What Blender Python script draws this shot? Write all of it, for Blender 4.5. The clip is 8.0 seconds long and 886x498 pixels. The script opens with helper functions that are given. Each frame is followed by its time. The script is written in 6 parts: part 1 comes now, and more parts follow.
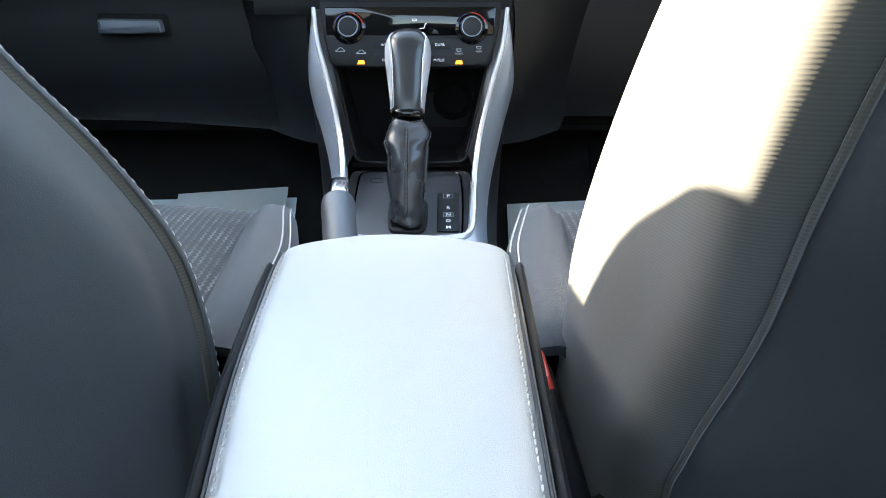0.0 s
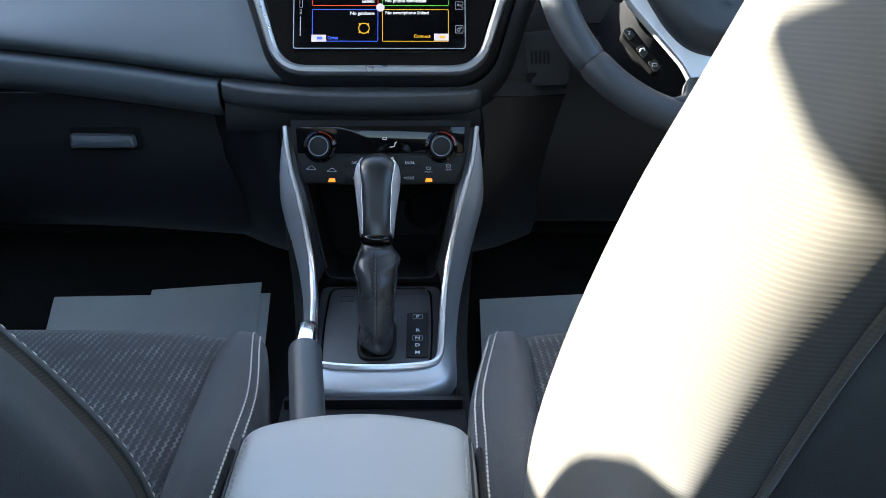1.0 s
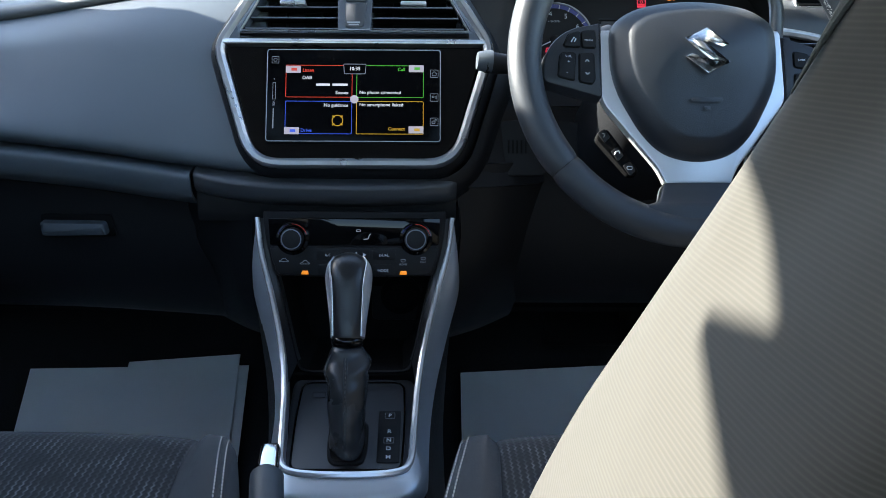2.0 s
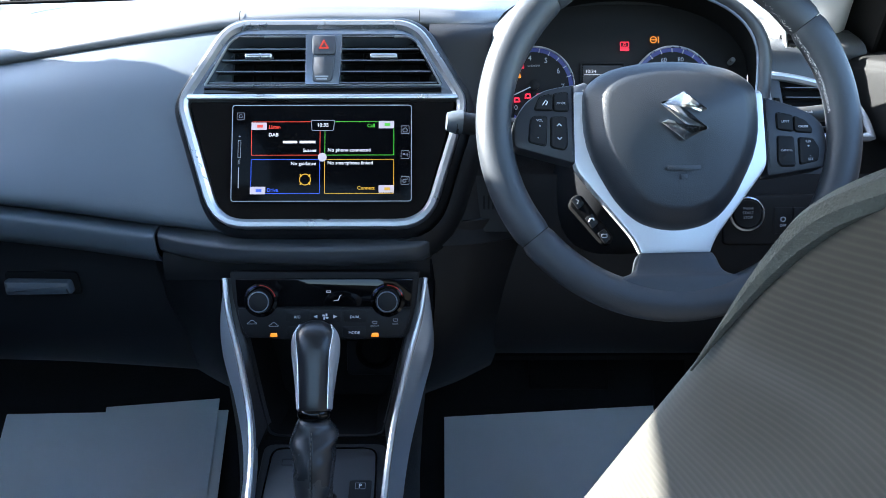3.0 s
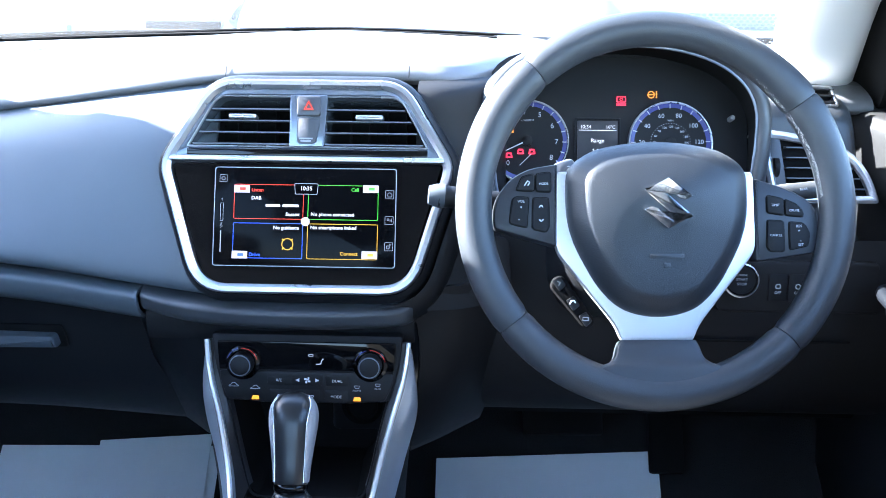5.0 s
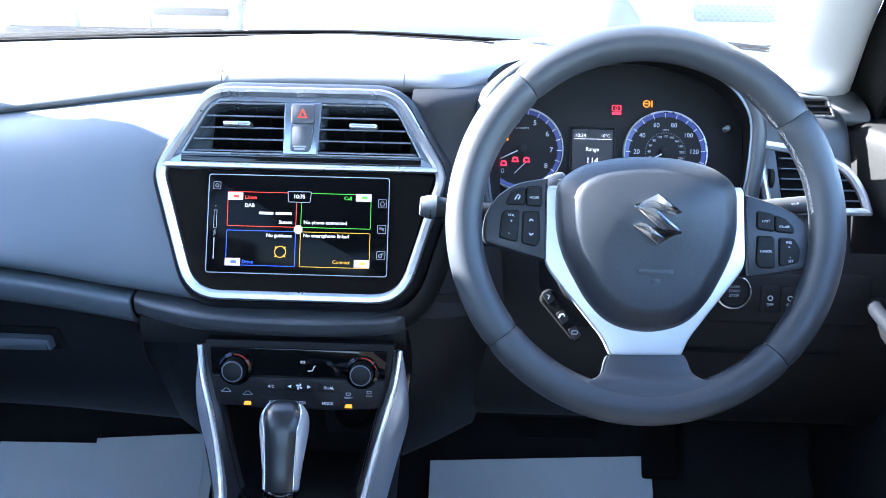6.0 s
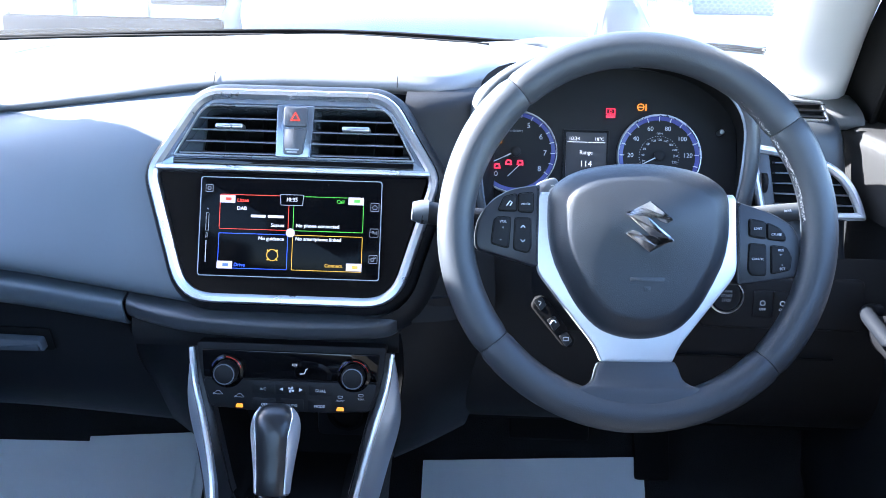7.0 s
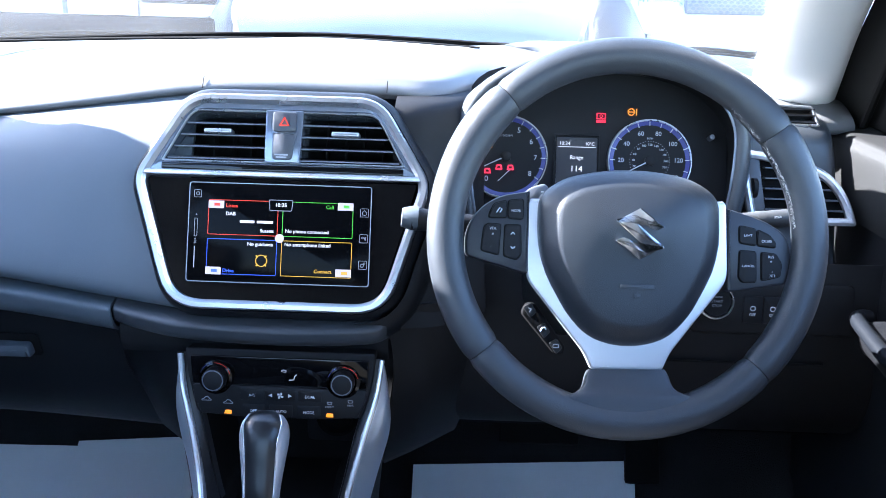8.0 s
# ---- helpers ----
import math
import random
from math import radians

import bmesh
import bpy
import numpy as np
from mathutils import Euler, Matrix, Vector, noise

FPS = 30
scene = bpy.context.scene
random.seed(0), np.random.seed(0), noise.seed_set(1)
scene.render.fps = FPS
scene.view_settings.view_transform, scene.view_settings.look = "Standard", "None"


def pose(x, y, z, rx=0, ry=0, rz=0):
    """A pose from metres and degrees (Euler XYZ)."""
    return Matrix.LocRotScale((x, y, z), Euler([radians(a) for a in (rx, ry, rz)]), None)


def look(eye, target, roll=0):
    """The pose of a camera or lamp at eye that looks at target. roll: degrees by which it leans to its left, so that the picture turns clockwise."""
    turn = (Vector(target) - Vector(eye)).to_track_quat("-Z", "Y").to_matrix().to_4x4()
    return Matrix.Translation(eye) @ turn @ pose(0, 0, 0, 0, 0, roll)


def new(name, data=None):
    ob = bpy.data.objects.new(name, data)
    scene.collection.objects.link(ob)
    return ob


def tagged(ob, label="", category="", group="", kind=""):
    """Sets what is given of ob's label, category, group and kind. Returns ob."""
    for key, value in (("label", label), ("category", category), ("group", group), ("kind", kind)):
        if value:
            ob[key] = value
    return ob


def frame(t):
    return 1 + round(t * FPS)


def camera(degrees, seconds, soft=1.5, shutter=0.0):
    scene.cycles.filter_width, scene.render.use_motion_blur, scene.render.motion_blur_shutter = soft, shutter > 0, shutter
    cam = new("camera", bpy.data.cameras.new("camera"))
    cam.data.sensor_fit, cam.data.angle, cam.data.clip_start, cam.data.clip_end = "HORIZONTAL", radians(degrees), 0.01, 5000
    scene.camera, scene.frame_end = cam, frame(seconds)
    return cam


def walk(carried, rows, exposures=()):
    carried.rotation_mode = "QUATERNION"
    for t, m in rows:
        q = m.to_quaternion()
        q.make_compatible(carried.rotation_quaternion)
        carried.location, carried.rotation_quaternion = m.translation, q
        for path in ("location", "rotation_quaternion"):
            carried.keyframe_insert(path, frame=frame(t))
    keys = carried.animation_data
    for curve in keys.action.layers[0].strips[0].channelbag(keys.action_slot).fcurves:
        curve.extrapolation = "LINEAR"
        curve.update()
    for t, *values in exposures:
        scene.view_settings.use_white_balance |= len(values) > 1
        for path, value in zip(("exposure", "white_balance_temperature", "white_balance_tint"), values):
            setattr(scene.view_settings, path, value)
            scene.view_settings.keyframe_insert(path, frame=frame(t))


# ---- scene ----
cam = camera(48.0, 8.0, soft=0.35)
METRES, EYE, TILT, SIDE = 0.49, 0.53, -15.0, 0.036
ROWS = [
    (0.0, 0.0, 0.0, 0.0, 0.0, 0.0, -0.0),
    (0.5, 0.0077, -0.014, 0.0948, -0.92, 0.81, 1.09),
    (1.0, 0.0288, -0.0213, 0.2058, -0.99, 1.46, 0.11),
    (1.5, 0.0418, -0.0214, 0.3055, -1.27, 1.74, -0.21),
    (2.0, 0.0898, 0.0046, 0.4108, -0.91, 1.62, -0.14),
    (3.5, 0.2175, 0.1005, 0.6634, 0.46, -0.3, 0.1),
    (4.0, 0.2472, 0.113, 0.7284, 1.06, -0.93, -0.16),
    (4.5, 0.2586, 0.1153, 0.7805, 1.27, -1.5, -0.48),
    (5.0, 0.275, 0.1128, 0.811, 1.61, -1.71, -0.88),
    (6.5, 0.3146, 0.1106, 0.8798, 2.1, -2.93, -1.66),
    (7.0, 0.3178, 0.1138, 0.8914, 1.98, -3.12, -1.79),
    (7.5, 0.3223, 0.1178, 0.899, 1.84, -3.17, -1.84),
    (8.0, 0.3207, 0.1228, 0.907, 1.5, -3.21, -1.84),
]
walk(cam, [(t, pose(SIDE, 0, EYE, TILT, 0, 0) @ pose(METRES * x, METRES * y, METRES * z, 90 + pitch, roll, yaw))
           for t, x, y, z, yaw, pitch, roll in ROWS],
     exposures=[(0.0, 5.05, 7400, 6), (0.5, 4.3, 7000, 6), (1.0, 3.83, 6500, 6), (1.5, 3.2, 6300, 6), (2.2, 3.02, 6100, 6), (3.5, 4.09, 5650, 8), (5.0, 4.43, 5500, 10), (6.5, 4.36, 5500, 12), (8.0, 4.01, 5500, 13)])

# ---- light ----
TO_SUN = Vector((-0.80, 0.19, 0.48)).normalized()
world = bpy.data.worlds.new("world")
scene.world = world
world.use_nodes = True
wn = world.node_tree.nodes
sky = wn.new("ShaderNodeTexSky")
sky.sky_type, sky.sun_disc = "NISHITA", False
sky.sun_elevation, sky.sun_rotation = math.asin(TO_SUN.z), math.atan2(TO_SUN.x, TO_SUN.y)
world.node_tree.links.new(sky.outputs[0], wn["Background"].inputs[0])
wn["Background"].inputs[1].default_value = 0.10
sun_data = bpy.data.lights.new("sun", "SUN")
sun_data.energy, sun_data.angle, sun_data.color = 5.0, radians(0.6), (1.0, 0.93, 0.82)
sun = new("sun", sun_data)
sun.matrix_world = look(TO_SUN * 20, (0, 0, 0))


# ---- materials ----
def shader(name, colour, rough=0.5, metal=0.0, grain=0.0, grain_size=400.0, vary=0.0, vary_size=6.0, rough_vary=0.0,
           coat=0.0, sheen=0.0, specular=0.5, coords="Object"):
    """A principled material with broad mottling, fine bump and uneven gloss."""
    m = bpy.data.materials.new(name)
    m.use_nodes = True
    n, l = m.node_tree.nodes, m.node_tree.links
    b = n["Principled BSDF"]
    b.inputs["Base Color"].default_value = (*colour, 1)
    b.inputs["Roughness"].default_value, b.inputs["Metallic"].default_value = rough, metal
    b.inputs["Coat Weight"].default_value, b.inputs["Coat Roughness"].default_value = coat, 0.04
    b.inputs["Sheen Weight"].default_value = sheen
    b.inputs["Specular IOR Level"].default_value = specular
    tc = n.new("ShaderNodeTexCoord")
    if vary:
        t = n.new("ShaderNodeTexNoise")
        t.inputs["Scale"].default_value, t.inputs["Detail"].default_value = vary_size, 6
        r = n.new("ShaderNodeMapRange")
        r.inputs[3].default_value, r.inputs[4].default_value = 1 - vary, 1 + vary
        mix = n.new("ShaderNodeMix")
        mix.data_type, mix.blend_type = "RGBA", "MULTIPLY"
        mix.inputs[0].default_value = 1
        mix.inputs[6].default_value = (*colour, 1)
        l.new(tc.outputs[coords], t.inputs["Vector"])
        l.new(t.outputs[0], r.inputs[0])
        l.new(r.outputs[0], mix.inputs[7])
        l.new(mix.outputs[2], b.inputs["Base Color"])
        if rough_vary:
            rr = n.new("ShaderNodeMapRange")
            rr.inputs[3].default_value, rr.inputs[4].default_value = rough - rough_vary, rough + rough_vary
            l.new(t.outputs[0], rr.inputs[0])
            l.new(rr.outputs[0], b.inputs["Roughness"])
    if grain:
        t = n.new("ShaderNodeTexVoronoi")
        t.inputs["Scale"].default_value = grain_size
        t2 = n.new("ShaderNodeTexNoise")
        t2.inputs["Scale"].default_value = grain_size * 0.8
        add = n.new("ShaderNodeMath")
        bump = n.new("ShaderNodeBump")
        bump.inputs["Strength"].default_value, bump.inputs["Distance"].default_value = grain, 0.0006
        l.new(tc.outputs[coords], t.inputs["Vector"])
        l.new(tc.outputs[coords], t2.inputs["Vector"])
        l.new(t.outputs[0], add.inputs[0])
        l.new(t2.outputs[0], add.inputs[1])
        l.new(add.outputs[0], bump.inputs["Height"])
        l.new(bump.outputs[0], b.inputs["Normal"])
    return m


def glowing(name, colour, strength):
    m = bpy.data.materials.new(name)
    m.use_nodes = True
    b = m.node_tree.nodes["Principled BSDF"]
    b.inputs["Base Color"].default_value = (*[0.02 + 0.2 * c for c in colour], 1)
    b.inputs["Emission Color"].default_value, b.inputs["Emission Strength"].default_value = (*colour, 1), 0.74 * strength
    b.inputs["Roughness"].default_value = 0.3
    return m


def ribbed(name, colour, light, along, pitch, depth, rough=0.85, chain=0.0):
    """Woven cloth: raised ribs across an axis of the object, with lighter threads; chain breaks them into links."""
    m = shader(name, colour, rough, vary=0.15, vary_size=25, sheen=0.25, specular=0.25)
    n, l = m.node_tree.nodes, m.node_tree.links
    b = n["Principled BSDF"]
    tc = n.new("ShaderNodeTexCoord")
    sep = n.new("ShaderNodeSeparateXYZ")
    l.new(tc.outputs["Object"], sep.inputs[0])

    def wave(axis, size):
        return wave_of(sep.outputs[axis], size)

    def wave_of(socket, size):
        a = n.new("ShaderNodeMath")
        a.operation = "MULTIPLY"
        a.inputs[1].default_value = 2 * math.pi / size
        s = n.new("ShaderNodeMath")
        s.operation = "SINE"
        l.new(socket, a.inputs[0])
        l.new(a.outputs[0], s.inputs[0])
        h = n.new("ShaderNodeMapRange")
        h.inputs[1].default_value = -1
        l.new(s.outputs[0], h.inputs[0])
        return h.outputs[0]
    height = wave(along, pitch)
    if chain:
        # squiggly threads: the ribs sway along their way, and fade out in patches
        other = wave("Y" if along == "X" else "X", chain)
        sway = n.new("ShaderNodeMath")
        sway.operation = "MULTIPLY_ADD"
        sway.inputs[1].default_value = pitch * 0.20
        l.new(other, sway.inputs[0])
        l.new(sep.outputs[along], sway.inputs[2])
        height = wave_of(sway.outputs[0], pitch)
        patch = n.new("ShaderNodeTexNoise")
        patch.inputs["Scale"].default_value, patch.inputs["Detail"].default_value = 45, 3
        l.new(tc.outputs["Object"], patch.inputs["Vector"])
        fade = n.new("ShaderNodeMapRange")
        fade.inputs[1].default_value, fade.inputs[2].default_value, fade.inputs[3].default_value, fade.inputs[4].default_value = 0.3, 0.65, 0.55, 1.0
        l.new(patch.outputs[0], fade.inputs[0])
        dash = n.new("ShaderNodeMath")
        dash.operation = "MULTIPLY"
        l.new(height, dash.inputs[0])
        l.new(fade.outputs[0], dash.inputs[1])
        height = dash.outputs[0]
    bump = n.new("ShaderNodeBump")
    bump.inputs["Strength"].default_value, bump.inputs["Distance"].default_value = 0.8, depth
    l.new(height, bump.inputs["Height"])
    l.new(bump.outputs[0], b.inputs["Normal"])
    old = b.inputs["Base Color"].links[0].from_socket
    mix = n.new("ShaderNodeMix")
    mix.data_type = "RGBA"
    mix.inputs[7].default_value = (*light, 1)
    power = n.new("ShaderNodeMath")
    power.operation = "POWER"
    power.inputs[1].default_value = 4.5 if chain else 2.0
    l.new(height, power.inputs[0])
    l.new(power.outputs[0], mix.inputs[0])
    l.new(old, mix.inputs[6])
    l.new(mix.outputs[2], b.inputs["Base Color"])
    return m


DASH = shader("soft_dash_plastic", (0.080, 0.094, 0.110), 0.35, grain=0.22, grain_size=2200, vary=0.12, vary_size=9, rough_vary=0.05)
LIP = shader("dark_lip_plastic", (0.042, 0.046, 0.052), 0.33, grain=0.2, grain_size=2200, vary=0.12, vary_size=9, rough_vary=0.05)
STALK = shader("grey_stalk_plastic", (0.034, 0.036, 0.038), 0.45, vary=0.08, vary_size=30)
GRIP = shader("soft_grip_plastic", (0.055, 0.066, 0.080), 0.45, grain=0.2, grain_size=2000, vary=0.1, vary_size=20)
# Black plastic darkened further, in place of shade on the telephone switches.
PODBLACK = shader("shaded_black_switch_plastic", (0.004, 0.004, 0.0045), 0.85, vary=0.1, specular=0.08)
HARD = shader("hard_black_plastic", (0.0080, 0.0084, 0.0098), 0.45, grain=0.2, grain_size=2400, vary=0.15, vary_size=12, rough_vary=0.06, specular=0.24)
MATT = shader("matt_black_plastic", (0.009, 0.009, 0.01), 0.6, grain=0.15, grain_size=2000, vary=0.15, vary_size=14, specular=0.22)
# Near black puts the shade of recesses, cubby and footwell into the colour.
VOID = shader("black_shade_plastic", (0.005, 0.005, 0.005), 0.85, vary=0.1, specular=0.15)
GLOSS = shader("piano_black", (0.003, 0.003, 0.0035), 0.05, vary=0.2, vary_size=30, specular=0.28)
# Paler than SILVER, to carry highlights on trim edges and the side vent frame.
BRIGHT = shader("highlight_silver", (0.72, 0.73, 0.75), 0.26, metal=0.6, vary=0.05, vary_size=20)
SILVER = shader("satin_silver_trim", (0.46, 0.47, 0.49), 0.28, metal=0.85, vary=0.06, vary_size=20, rough_vary=0.05)
SIDETRIM = shader("satin_silver_paint", (0.66, 0.73, 0.82), 0.36, metal=0.75, vary=0.06, vary_size=20)
CONSOLE = shader("console_plastic", (0.028, 0.029, 0.032), 0.36, grain=0.15, grain_size=2400, vary=0.12, vary_size=14, rough_vary=0.05)
SWITCH = shader("dark_switch_plastic", (0.05, 0.053, 0.062), 0.4, vary=0.08, vary_size=30)
SLATS = shader("slat_plastic", (0.008, 0.008, 0.009), 0.35, vary=0.1, vary_size=20, specular=0.3)
# Same pad as DASH, made lighter to stand in for sunlight on top.
TOPPAD = shader("sun_paled_top_pad", (0.13, 0.13, 0.133), 0.34, grain=0.2, grain_size=2200, vary=0.1, vary_size=9, rough_vary=0.05)
SCREENGLASS = shader("coated_screen_glass", (0.003, 0.003, 0.0035), 0.10, vary=0.2, vary_size=30, specular=0.04)
GREYMETAL = shader("blue_grey_trim", (0.2, 0.22, 0.26), 0.34, metal=0.6, vary=0.08, vary_size=20)
CHROME = shader("chrome", (0.88, 0.88, 0.89), 0.12, metal=1.0)
AIRBAG = shader("moulded_airbag_plastic", (0.014, 0.017, 0.022), 0.40, grain=0.25, grain_size=1700, vary=0.12, vary_size=14, rough_vary=0.06)
POD = shader("dark_switch_pod_plastic", (0.018, 0.020, 0.025), 0.42, grain=0.1, grain_size=2000, vary=0.1, vary_size=20)
DOORTOP = shader("dark_door_top_vinyl", (0.012, 0.012, 0.012), 0.6, grain=0.3, grain_size=1800, vary=0.15, vary_size=14, specular=0.25)
# Nearly black: the pull trim's shade is put into its colour.
DOORTRIM = shader("shaded_blue_grey_door_trim", (0.0065, 0.0078, 0.0105), 0.5, metal=0.0, specular=0.12, vary=0.08, vary_size=20)
LEATHER = shader("black_leather", (0.029, 0.033, 0.039), 0.40, grain=0.22, grain_size=1700, vary=0.15, vary_size=14, rough_vary=0.07)
SPOKE = shader("satin_silver_spoke", (0.62, 0.63, 0.65), 0.36, metal=0.5, vary=0.04, vary_size=20)
INSERT = shader("satin_silver_insert", (0.58, 0.60, 0.63), 0.34, metal=0.5, vary=0.06, vary_size=30)
KNOB = shader("smooth_black_knob", (0.012, 0.013, 0.015), 0.30, vary=0.1, vary_size=20)
BOOT = shader("soft_boot_leather", (0.026, 0.029, 0.033), 0.27, grain=0.15, grain_size=1300, vary=0.15, vary_size=20, rough_vary=0.06)
ARMREST = shader("grey_armrest_leather", (0.33, 0.34, 0.335), 0.36, grain=0.16, grain_size=1600, vary=0.06, vary_size=10, rough_vary=0.05)
PLAINCLOTH = shader("plain_grey_seat_cloth", (0.017, 0.022, 0.028), 0.8, grain=0.5, grain_size=2600, vary=0.15, vary_size=30, sheen=0.3, specular=0.3)
BACKCLOTH = shader("dark_seat_back_vinyl", (0.047, 0.049, 0.051), 0.48, grain=0.3, grain_size=2000, vary=0.2, vary_size=12)
WEAVE = ribbed("woven_seat_cloth", (0.007, 0.0085, 0.011), (0.15, 0.155, 0.16), "X", 0.0066, 0.0003, chain=0.0085)
# Paler crests put the ribs' grazing sheen into the colour.
RIBS = ribbed("ribbed_bolster_cloth", (0.030, 0.027, 0.021), (0.043, 0.039, 0.0305), "Z", 0.0018, 0.00004)
# Bolster cloth made paler, for the light that the shoulder piping catches.
PIPECLOTH = shader("lit_piping_cloth", (0.060, 0.061, 0.052), 0.85, grain=0.4, grain_size=1500, vary=0.25, vary_size=60)
# Pale slat edges put the sky's reflection into the colour.
SLATEDGE = shader("sky_paled_slat_edge", (0.11, 0.12, 0.14), 0.35, vary=0.08, vary_size=20)
THREAD = shader("pale_thread", (0.62, 0.6, 0.56), 0.8)
DARKTHREAD = shader("grey_thread", (0.3, 0.3, 0.3), 0.8)
LINTTHREAD = shader("linty_thread", (0.40, 0.40, 0.40), 0.9, vary=0.5, vary_size=60)
SEAMTHREAD = shader("dark_seam_thread", (0.10, 0.095, 0.085), 0.8)
CARPET = shader("black_carpet", (0.012, 0.012, 0.013), 0.95, grain=1.0, grain_size=700, vary=0.3, vary_size=30)
PAPER = shader("grey_paper_mat", (0.76, 0.81, 0.83), 0.7, vary=0.14, vary_size=9, grain=0.15, grain_size=200)
RED = shader("red_plastic", (0.7, 0.05, 0.03), 0.4, vary=0.1)
WHITEPRINT = shader("white_print", (0.75, 0.77, 0.8), 0.6)
DIMPRINT = shader("pale_grey_print", (0.5, 0.51, 0.53), 0.6)
DIALPRINT = shader("dial_print", (0.42, 0.43, 0.45), 0.6)
GREYPRINT = shader("grey_print", (0.32, 0.33, 0.35), 0.6)
DIALBLUE = shader("dial_blue_ring", (0.04, 0.045, 0.2), 0.35, vary=0.1)
DIALFACE = shader("dial_face", (0.006, 0.006, 0.007), 0.6, vary=0.2, vary_size=30, specular=0.25)
VENTTRIM = shader("blue_grey_vent_trim", (0.19, 0.215, 0.26), 0.2, metal=0.6, vary=0.08, vary_size=20)
PILLAR = shader("pale_pillar_trim", (0.78, 0.78, 0.77), 0.8, grain=0.08, grain_size=900, vary=0.05)
HEADLINER = shader("pale_headliner", (0.55, 0.55, 0.54), 0.9, grain=0.5, grain_size=600, vary=0.06)
RUBBER = shader("black_rubber", (0.005, 0.005, 0.005), 0.85, vary=0.15, specular=0.06)
BODYPAINT = shader("pale_silver_car_paint", (0.24, 0.26, 0.29), 0.25, metal=0.4, coat=1.0, vary=0.04)
HAZEPAINT = shader("pale_blue_car_paint", (0.10, 0.13, 0.18), 0.3, metal=0.3, coat=1.0, vary=0.05)
BLUEPAINT = shader("dark_blue_car_paint", (0.05, 0.08, 0.16), 0.25, metal=0.3, coat=1.0, vary=0.06)
WHITEPAINT = shader("white_car_paint", (0.6, 0.6, 0.6), 0.3, coat=1.0, vary=0.04)
TARMAC = shader("worn_tarmac", (0.075, 0.075, 0.073), 0.9, grain=1.0, grain_size=60, vary=0.25, vary_size=0.8)
S_WHITE = glowing("screen_white", (0.95, 0.95, 1.0), 0.11)
S_RED = glowing("screen_red", (1.0, 0.06, 0.02), 0.09)
S_GREEN = glowing("screen_green", (0.15, 0.8, 0.05), 0.07)
S_BLUE = glowing("screen_blue", (0.06, 0.15, 1.0), 0.1)
S_YELLOW = glowing("screen_yellow", (1.0, 0.55, 0.02), 0.08)
S_GREY = glowing("screen_grey", (0.5, 0.55, 0.65), 0.06)
S_PALE = glowing("screen_pale", (0.9, 0.8, 0.9), 0.07)
S_DIM = glowing("display_dim", (0.02, 0.022, 0.03), 0.03)
L_RED = glowing("warning_red", (1.0, 0.02, 0.06), 0.13)
L_AMBER = glowing("warning_amber", (1.0, 0.3, 0.01), 0.14)


def dusty_glass():
    """Clear glass with a thin film of dust and specks."""
    m = bpy.data.materials.new("dusty_clear_glass")
    m.use_nodes = True
    n, l = m.node_tree.nodes, m.node_tree.links
    n.remove(n["Principled BSDF"])
    tc, noise_t, speck = n.new("ShaderNodeTexCoord"), n.new("ShaderNodeTexNoise"), n.new("ShaderNodeTexVoronoi")
    noise_t.inputs["Scale"].default_value, speck.inputs["Scale"].default_value = 7, 70
    small = n.new("ShaderNodeMapRange")
    small.inputs[1].default_value, small.inputs[2].default_value, small.inputs[3].default_value, small.inputs[4].default_value = 0.035, 0.06, 0.3, 0.0
    film = n.new("ShaderNodeMapRange")
    film.inputs[3].default_value, film.inputs[4].default_value = 0.008, 0.022
    add = n.new("ShaderNodeMath")
    clear, dust, gloss, mix, mix2 = n.new("ShaderNodeBsdfTransparent"), n.new("ShaderNodeBsdfTranslucent"), n.new("ShaderNodeBsdfGlossy"), n.new("ShaderNodeMixShader"), n.new("ShaderNodeMixShader")
    clear.inputs[0].default_value, dust.inputs[0].default_value = (0.93, 0.95, 0.95, 1), (0.8, 0.8, 0.8, 1)
    gloss.inputs["Roughness"].default_value = 0.02
    mix2.inputs[0].default_value = 0.04
    for a, b in ((tc.outputs["Object"], noise_t.inputs["Vector"]), (tc.outputs["Object"], speck.inputs["Vector"]), (speck.outputs[0], small.inputs[0]), (noise_t.outputs[0], film.inputs[0]),
                 (small.outputs[0], add.inputs[0]), (film.outputs[0], add.inputs[1]), (add.outputs[0], mix.inputs[0]), (clear.outputs[0], mix.inputs[1]), (dust.outputs[0], mix.inputs[2]),
                 (mix.outputs[0], mix2.inputs[1]), (gloss.outputs[0], mix2.inputs[2]), (mix2.outputs[0], n["Material Output"].inputs[0])):
        l.new(a, b)
    return m


GLASS = dusty_glass()


# ---- shaping ----
def lean(o, deg, yaw=0.0):
    """A frame whose x runs right, y up along a face that leans back by deg, z out of the face."""
    return Matrix.Translation(o) @ pose(0, 0, 0, 0, 0, yaw) @ pose(0, 0, 0, 90 - deg, 0, 0)


def thing(name, label, category, at=(0, 0, 0), group="", kind=""):
    ob = new(name)
    ob.location = at
    ob.empty_display_size = 0.05
    return tagged(ob, label, category, group, kind)


